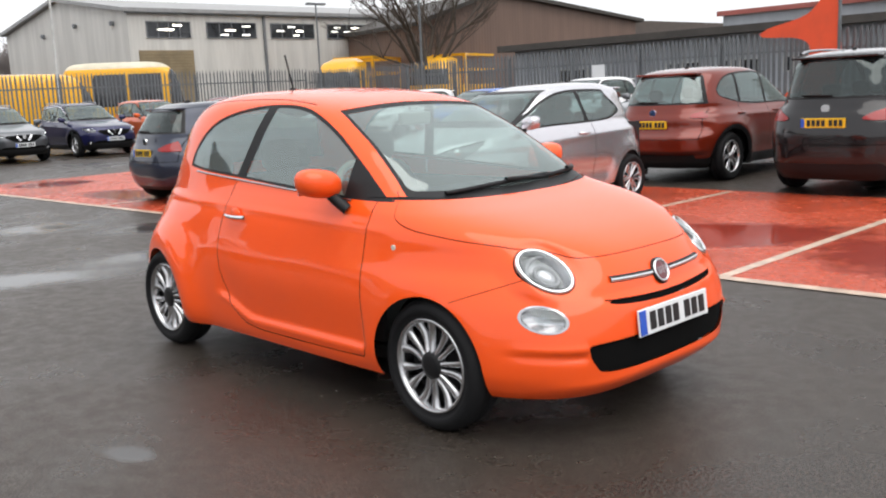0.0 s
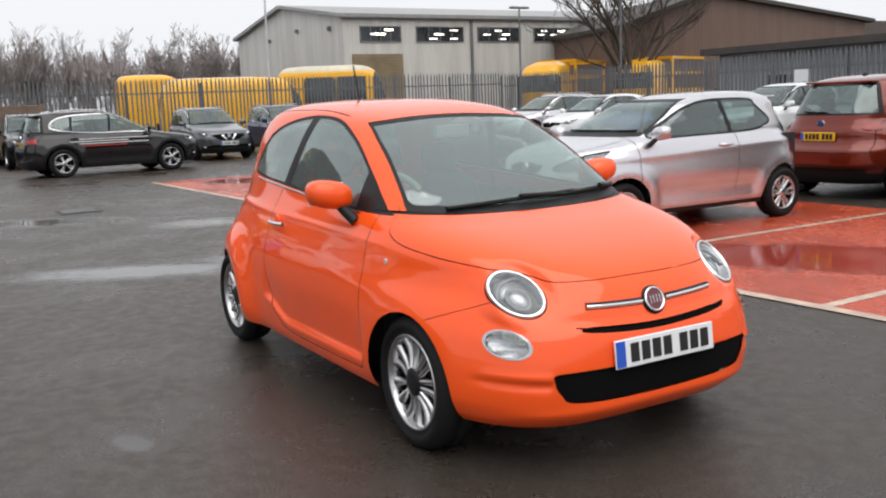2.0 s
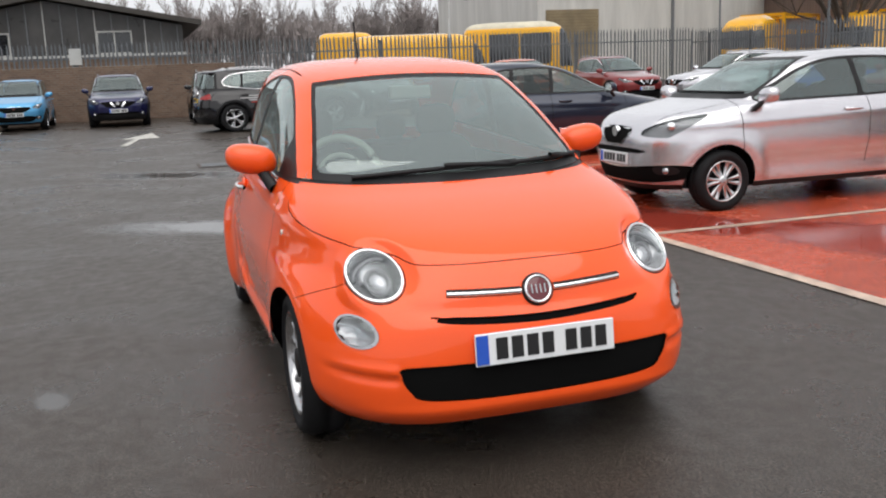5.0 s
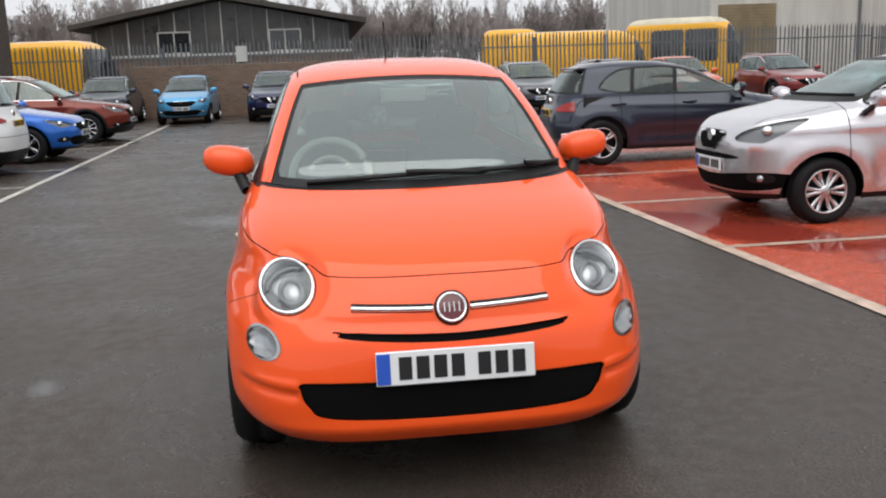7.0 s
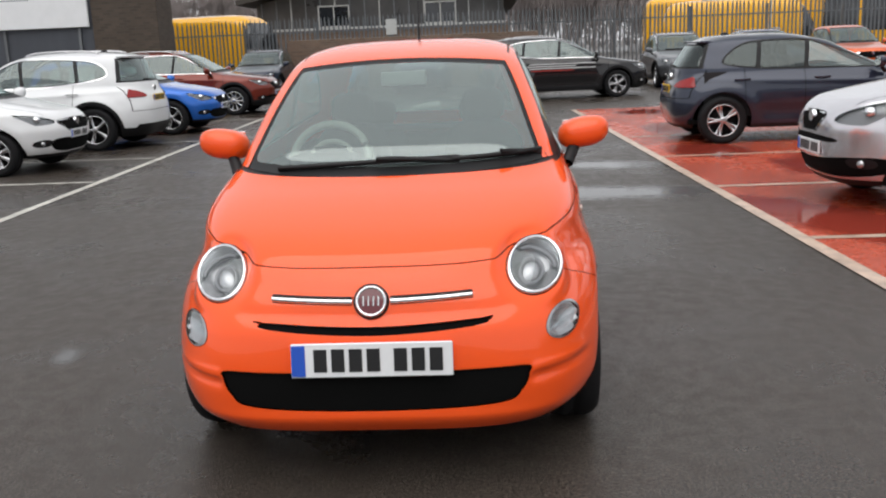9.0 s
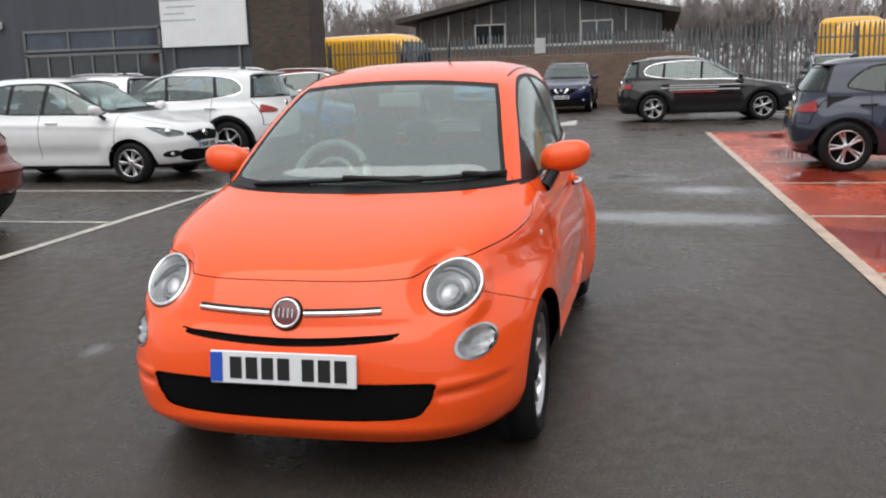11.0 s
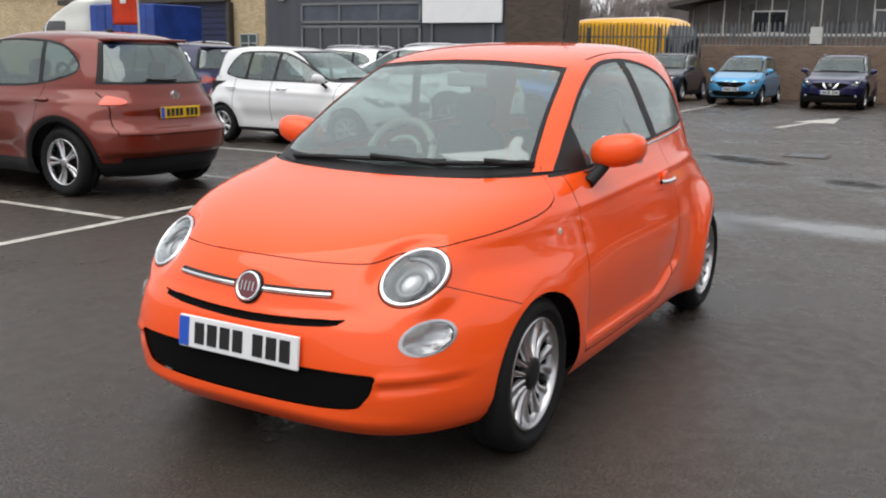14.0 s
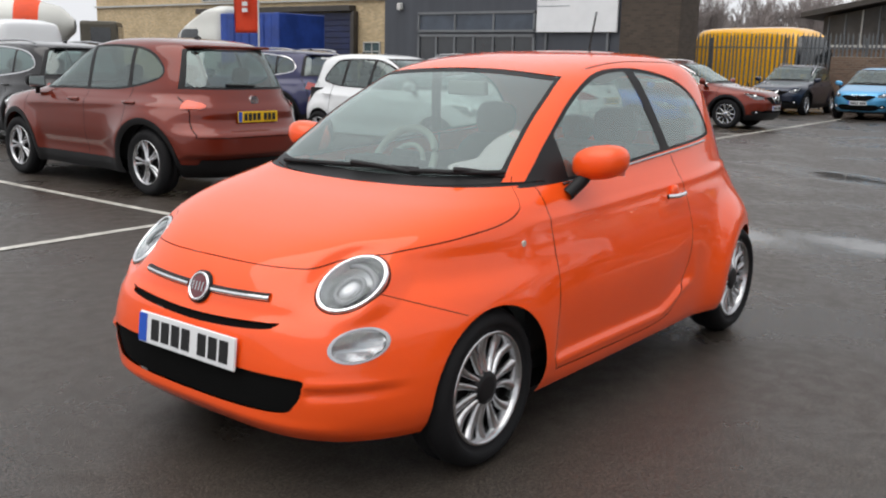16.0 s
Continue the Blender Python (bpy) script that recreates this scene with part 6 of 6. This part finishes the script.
def yellow_truck(m, label):
    c = thing("yellow_truck", m, label, "truck", "yellow vehicles")
    sh = Shell([(0.5, 1.2, -1.2, 1.15, 6, 6, 0), (1.2, 1.25, -1.2, 1.2, 6, 6, 0), (2.0, 1.15, -1.2, 1.15, 6, 6, 0), (2.7, 0.6, -1.2, 1.0, 5, 6, -0.1), (2.95, 0.0, -1.0, 0.6, 3, 4, -0.3)], 0.12)
    panel("windscreen", sh.cut(lambda x, y, z, n: np.maximum.reduce([1.45 - z, z - 2.25, 0.7 - x])), WINDOW_DARK, c)
    panel("cab", (sh.V, sh.N, sh.F), YELLOW, c)
    part("bed", boxes([(-3.8, 0, 1.15, 5.2, 2.3, 0.5)], 0.05), YELLOW, c)
    for x in (-1.6, -6.2):
        for y in (-1.1, 1.1):
            part("frame_post", boxes([(x, y, 2.2, 0.14, 0.14, 1.7)]), YELLOW, c)
    for z in (2.2, 3.0):
        part("frame_rail", boxes([(-3.9, 1.1, z, 4.7, 0.12, 0.14), (-3.9, -1.1, z, 4.7, 0.12, 0.14), (-1.6, 0, z, 0.12, 2.2, 0.14), (-6.2, 0, z, 0.12, 2.2, 0.14)]), YELLOW, c)
    for x in (0.2, -4.6):
        for s in (1, -1):
            wheel(c, x, s * 1.05, 0.46, 0.28, 0.26, 8, ALLOY, taper=(0.05, 0.06), hub=0.12, cap=ALLOY)
    return c


yellow_truck(pose(-44, 34.2, 1.0, 0, 0, -60), "yellow recovery truck standing beyond the fence")
yellow_truck(pose(-42, 40.5, 1.2, 0, 0, -70), "yellow truck with open frame beyond the bare tree")
for o in bpy.data.objects:
    if o.name.startswith("yellow_truck"):
        o.location.z = 0.0
        o.scale = (1.22, 1.22, 1.28)

# lorry, van and mixer beyond the second row
lorry = thing("curtain_lorry", pose(-22.6, -26.4, 0, 0, 0, -90), "white cab lorry with blue curtain sides", "lorry")
sh = Shell([(0.5, 1.1, -1.1, 1.15, 6, 6, 0), (1.2, 1.15, -1.1, 1.22, 6, 6, 0), (2.2, 1.05, -1.1, 1.2, 6, 6, 0), (2.7, 0.7, -1.1, 1.1, 5, 6, -0.1), (3.3, -0.2, -1.1, 1.0, 4, 6, -0.5), (3.5, -0.5, -1.0, 0.6, 3, 4, -0.7)], 0.1)
cab = [("windscreen", sh.cut(lambda x, y, z, n: np.maximum.reduce([1.75 - z, z - 2.65, 0.75 - x])), WINDOW_DARK)]
for s in (1, -1):
    cab.append(("side_window", sh.cut(lambda x, y, z, n: np.maximum.reduce([np.abs(x - 0.25) - 0.42, np.abs(z - 2.15) - 0.4, 0.6 - s * y])), WINDOW_DARK))
cab.append(("cab", (sh.V, sh.N, sh.F), CAB_WHITE))
for nm, piece, mt in cab:
    o = panel(nm, piece, mt, lorry)
    o.matrix_basis = pose(4.3, 0, 0) @ Matrix.Diagonal((1.45, 1, 1, 1))
for k in range(8):
    part("curtain_fold", boxes([(2.3 - 0.45 * k, 0, 2.15, 0.44, 2.46 + 0.05 * (k % 2), 2.0)], 0.03), BLUE_SHEET, lorry)
part("bed", boxes([(0.9, 0, 1.05, 3.9, 2.4, 0.25)], 0.02), FRAME_GREY, lorry)
for x in (4.4, 0.6, -0.5):
    for s in (1, -1):
        wheel(lorry, x, s * 1.05, 0.48, 0.29, 0.28, 8, ALLOY, taper=(0.05, 0.06), hub=0.12, cap=ALLOY)

van = thing("white_van", pose(-8.6, -22.0, 0, 0, 0, -100), "white panel van parked behind the cars", "van")
sh = Shell([(0.3, 2.55, -2.5, 0.92, 5, 7, 0), (0.6, 2.62, -2.55, 0.98, 5, 7, 0), (1.0, 2.5, -2.55, 0.98, 5, 7, 0), (1.2, 2.0, -2.55, 0.97, 5, 7, 0), (1.3, 1.75, -2.54, 0.96, 5, 7, 0), (1.8, 1.2, -2.5, 0.9, 5, 7, 0), (2.1, 0.7, -2.45, 0.82, 4, 6, -0.3), (2.2, 0.2, -2.2, 0.5, 3, 4, -0.6)], 0.08)
panel("windscreen", sh.cut(lambda x, y, z, n: np.maximum.reduce([1.3 - z, z - 1.95, 0.9 - x, np.abs(y) - 0.78])), GLASS, van)
for s in (1, -1):
    panel("side_window", sh.cut(lambda x, y, z, n: np.maximum.reduce([np.abs(x - 0.85) - 0.4, np.abs(z - 1.55) - 0.25, 0.5 - s * y])), GLASS, van)
panel("body", (sh.V, sh.N, sh.F), PAINTS["white"], van)
for x in (1.65, -1.5):
    for s in (1, -1):
        wheel(van, x, s * 0.86, 0.34, 0.21, 0.22, 6, ALLOY)

mixer = thing("mixer_lorry", pose(-21, -40, 0, 0, 0, 140), "concrete mixer lorry with orange and white drum", "lorry")
V, F = lathe([(0.3, -2.6), (0.9, -2.0), (1.25, -0.6), (1.3, 0.4), (0.9, 1.7), (0.5, 2.3), (0.01, 2.35)], 32)
drum = link_mesh("drum", V, F, CAB_WHITE, mixer)
drum.matrix_basis = pose(-2.2, 0, 2.7, 0, -12, 90)
for a, b in ((-1.6, 0.2), (0.9, 1.5)):
    V, F = lathe([(1.28 - 0.25 * abs(a), a), (1.34, (a + b) / 2), (1.3 - 0.25 * abs(b), b)], 32)
    o = link_mesh("drum_band", V, F, ORANGE_CLOTH, drum)
part("cab", boxes([(1.6, 0, 1.9, 1.7, 2.3, 2.1)], 0.15, 2), surface("olive_cab_paint", (0.08, 0.07, 0.05), 0.4, var=0.2), mixer)
part("cab_window", boxes([(2.46, 0, 2.3, 0.04, 2.0, 0.8), (1.7, 1.16, 2.3, 0.9, 0.04, 0.7), (1.7, -1.16, 2.3, 0.9, 0.04, 0.7)]), WINDOW_DARK, mixer)
part("chassis", boxes([(-1, 0, 0.85, 7, 2.2, 0.3)]), FRAME_GREY, mixer)
for x in (1.9, -2.2, -3.6):
    for s in (1, -1):
        wheel(mixer, x, s * 1.05, 0.5, 0.3, 0.28, 8, ALLOY, taper=(0.05, 0.06), hub=0.12, cap=ALLOY)


def banner(name, m, width, z0, z1, label, curve=0.0, pole=True):
    """A cloth banner on a mast, gently billowed."""
    b = thing(name, m, label, "flag")
    bm = bmesh.new()
    cols, rows = 10, 24
    grid = []
    for r in range(rows + 1):
        v = r / rows
        w = width * (1 - curve * max(0, v - 0.72) ** 2 * 8)
        grid.append([bm.verts.new((0.05 * math.sin(3 * v + 5 * c / cols), w * c / cols, z0 + (z1 - z0) * v)) for c in range(cols + 1)])
    for r in range(rows):
        for c in range(cols):
            bm.faces.new((grid[r][c], grid[r][c + 1], grid[r + 1][c + 1], grid[r + 1][c]))
    bmesh.ops.solidify(bm, geom=bm.faces[:], thickness=0.006)
    part("cloth", bm, ORANGE_CLOTH, b, smooth=True)
    part("lettering_bars", boxes([(0.075, width * 0.5, z0 + (z1 - z0) * (0.25 + 0.07 * k), 0.02, width * 0.22, (z1 - z0) * 0.045) for k in range(6)]), WHITE_INK, b)
    part("pole", tube(bmesh.new(), (0, width, 0), (0, width, z1 + 0.1), 0.03, 0.02, 10), MAST, b)
    return b


banner("feather_flag", pose(-14, -19.0, 0, 0, 0, 10), 0.85, 2.1, 4.6, "tall orange-red feather flag with white lettering", 1.0)
bigflag = thing("red_banner", pose(-6.3, 20.6, 0), "large orange-red swept banner standing by the fence", "flag")
out = spline([(0, 0.6), (0, 3.25), (-0.25, 3.5), (-0.8, 2.95), (-1.9, 2.65), (-2.0, 2.45), (-1.0, 2.35), (-0.7, 2.0), (-1.1, 1.2), (-1.5, 0.6)], 5)
prism("cloth", [tuple(q) for q in out], 0.05, pose(0, 0, 0, 0, 0, -90), ORANGE_CLOTH, bigflag)
part("pole", tube(bmesh.new(), (0.06, 0.0, 0), (0.06, 0.0, 4.2), 0.05, 0.04, 10), STEEL, bigflag)

mast = thing("white_mast", pose(-32.5, 11.2, 0, 0, 2, 0), "tall thin white mast behind the fence", "mast")
part("pole", tube(bmesh.new(), (0, 0, 0), (0, 0, 9), 0.06, 0.035, 10), MAST, mast)
for k, (lx, ly, lh) in enumerate(((-40, 29.4, 6.6), (-29.6, 27.8, 7.5))):
    lampost = thing("street_lamp", pose(lx, ly, 0), "slim grey lamp post with flat twin heads", "street lamp", "lamp posts")
    part("pole", tube(bmesh.new(), (0, 0, 0), (0, 0, lh), 0.065, 0.045, 10), STEEL, lampost)
    if k == 0:
        for s in (1, -1):
            part("lamp_head", boxes([(0, 0.35 * s, lh + 0.05, 0.3, 0.55, 0.12)], 0.02), FRAME_GREY, lampost)
NOTICE_Y = 24.7
part("notice", boxes([(NOTICE_Y, 0.045, 2.24, 0.40, 0.03, 0.56)]), FRAME_PALE, back_fence, "small grey notice plate")
part("notice", boxes([(26.3, 0.045, 1.75, 0.5, 0.03, 0.55)]), BOARD, side_fence, "small pale notice plate")


def bare_tree(name, m, height, seed, label, mat=BARK, depth=6, spread=1.0, thin=0.012, group="", trunk_r=None, first=0.24, limb=None, limbs=4):
    """A leafless tree: tapered trunk with forking limbs down to twigs."""
    rng = random.Random(seed)
    T, tip = [], []

    def grow(p, d, length, r, level):
        bend = p
        n = 3 if level < 3 else 2
        for k in range(n):
            d = (d + Vector((rng.uniform(-1, 1), rng.uniform(-1, 1), rng.uniform(-0.4, 0.7))) * (0.16 if level else 0.05)).normalized()
            q = bend + d * length / n
            r2 = max(thin * 0.6, r * 0.86)
            (T if level < 3 else tip).append((bend, q, r, r2))
            bend, r = q, r2
            if level and level < depth and k < n - 1 and rng.random() < 0.75:
                side = (d + Vector((rng.uniform(-1, 1), rng.uniform(-1, 1), rng.uniform(-0.3, 0.6)))).normalized()
                grow(q, side, length * rng.uniform(0.45, 0.7), r * 0.55, level + 1)
        if level < depth:
            if limb and level == 0:
                # a crown of several stout limbs from one low fork
                for k in range(limbs):
                    a = 2 * math.pi * (k + rng.uniform(-0.3, 0.3)) / limbs
                    out = 0.25 if k == 0 else rng.uniform(0.55, 0.95)
                    grow(bend, Vector((math.cos(a) * out, math.sin(a) * out, 1.0)).normalized(), limb * rng.uniform(0.85, 1.1), r * 0.55, 1)
                return
            for _ in range(4 if level < 1 else 3 if level < 3 else 2):
                fan = Vector((rng.uniform(-1, 1) * spread, rng.uniform(-1, 1) * spread, rng.uniform(0.0, 0.8)))
                grow(bend, (d * 0.8 + fan * 0.75).normalized(), length * rng.uniform(0.62, 0.85), r * 0.68, level + 1)

    grow(Vector((0, 0, 0)), Vector((0, 0, 1)), height * first, trunk_r or height * 0.022, 0)
    tr = thing(name, m, label, "tree", group)
    for nm, segs, n in (("trunk", T, 7), ("crown", tip, 3)):
        V, F = [], []
        for a, b, ra, rb in segs:
            d = (b - a).normalized()
            u = d.orthogonal().normalized()
            w = d.cross(u)
            base = len(V)
            for c, r in ((a, ra), (b, rb)):
                V += [tuple(c + (u * math.cos(2 * math.pi * j / n) + w * math.sin(2 * math.pi * j / n)) * r) for j in range(n)]
            F += [(base + j, base + (j + 1) % n, base + n + (j + 1) % n, base + n + j) for j in range(n)]
        link_mesh(nm, V, F, mat, tr)
    return tr


bare_tree("bare_tree", pose(-42, 39.6, 0), 20.0, 11, "large leafless tree with spreading limbs beyond the fence", depth=6, spread=0.95, thin=0.022, trunk_r=0.55, first=0.10, limb=4.0, limbs=7)
# tree line and scrub share the twig colour paled for haze
far = [bare_tree("far_tree", pose(-96, -28 + 7.5 * k, 0), 11.0 + 1.3 * (k % 3), 40 + k, "far leafless tree in a tree line coloured pale for haze", HAZED_TWIG, 6, 0.8, 0.045, "far tree line") for k in range(3)]
rng = random.Random(5)
for k in range(56):
    base = far[k % 3]
    yy = -62 + 1.9 * k + rng.uniform(-1.2, 1.2)
    copy_thing(base, pose(-96 - rng.uniform(0, 22), yy, -0.3 - rng.uniform(0, 1.6), 0, 0, rng.uniform(0, 360)))
hedge_v, hedge_f = [], []
for k in range(22000):
    y = rng.uniform(-95, 62)
    x = -116 + rng.uniform(-9, 9)
    top = 7.0 + 2.6 * noise.noise(Vector((y * 0.11, 3.0, 0))) + 1.5 * noise.noise(Vector((y * 0.5, 7.0, 0)))
    z, h, w = rng.uniform(0.0, 1.0) ** 0.7 * top, rng.uniform(0.6, 2.2), rng.uniform(0.03, 0.09)
    lx, ly, b = rng.uniform(-0.6, 0.6), rng.uniform(-0.7, 0.7), len(hedge_v)
    hedge_v += [(x, y - w, z), (x, y + w, z), (x + lx, y + ly, z + h)]
    hedge_f += [(b, b + 1, b + 2)]
tagged(link_mesh("far_scrub", hedge_v, hedge_f, HAZED_TWIG, smooth=False), "winter scrub along the far edge, coloured pale for haze", "scrub", kind="stuff")
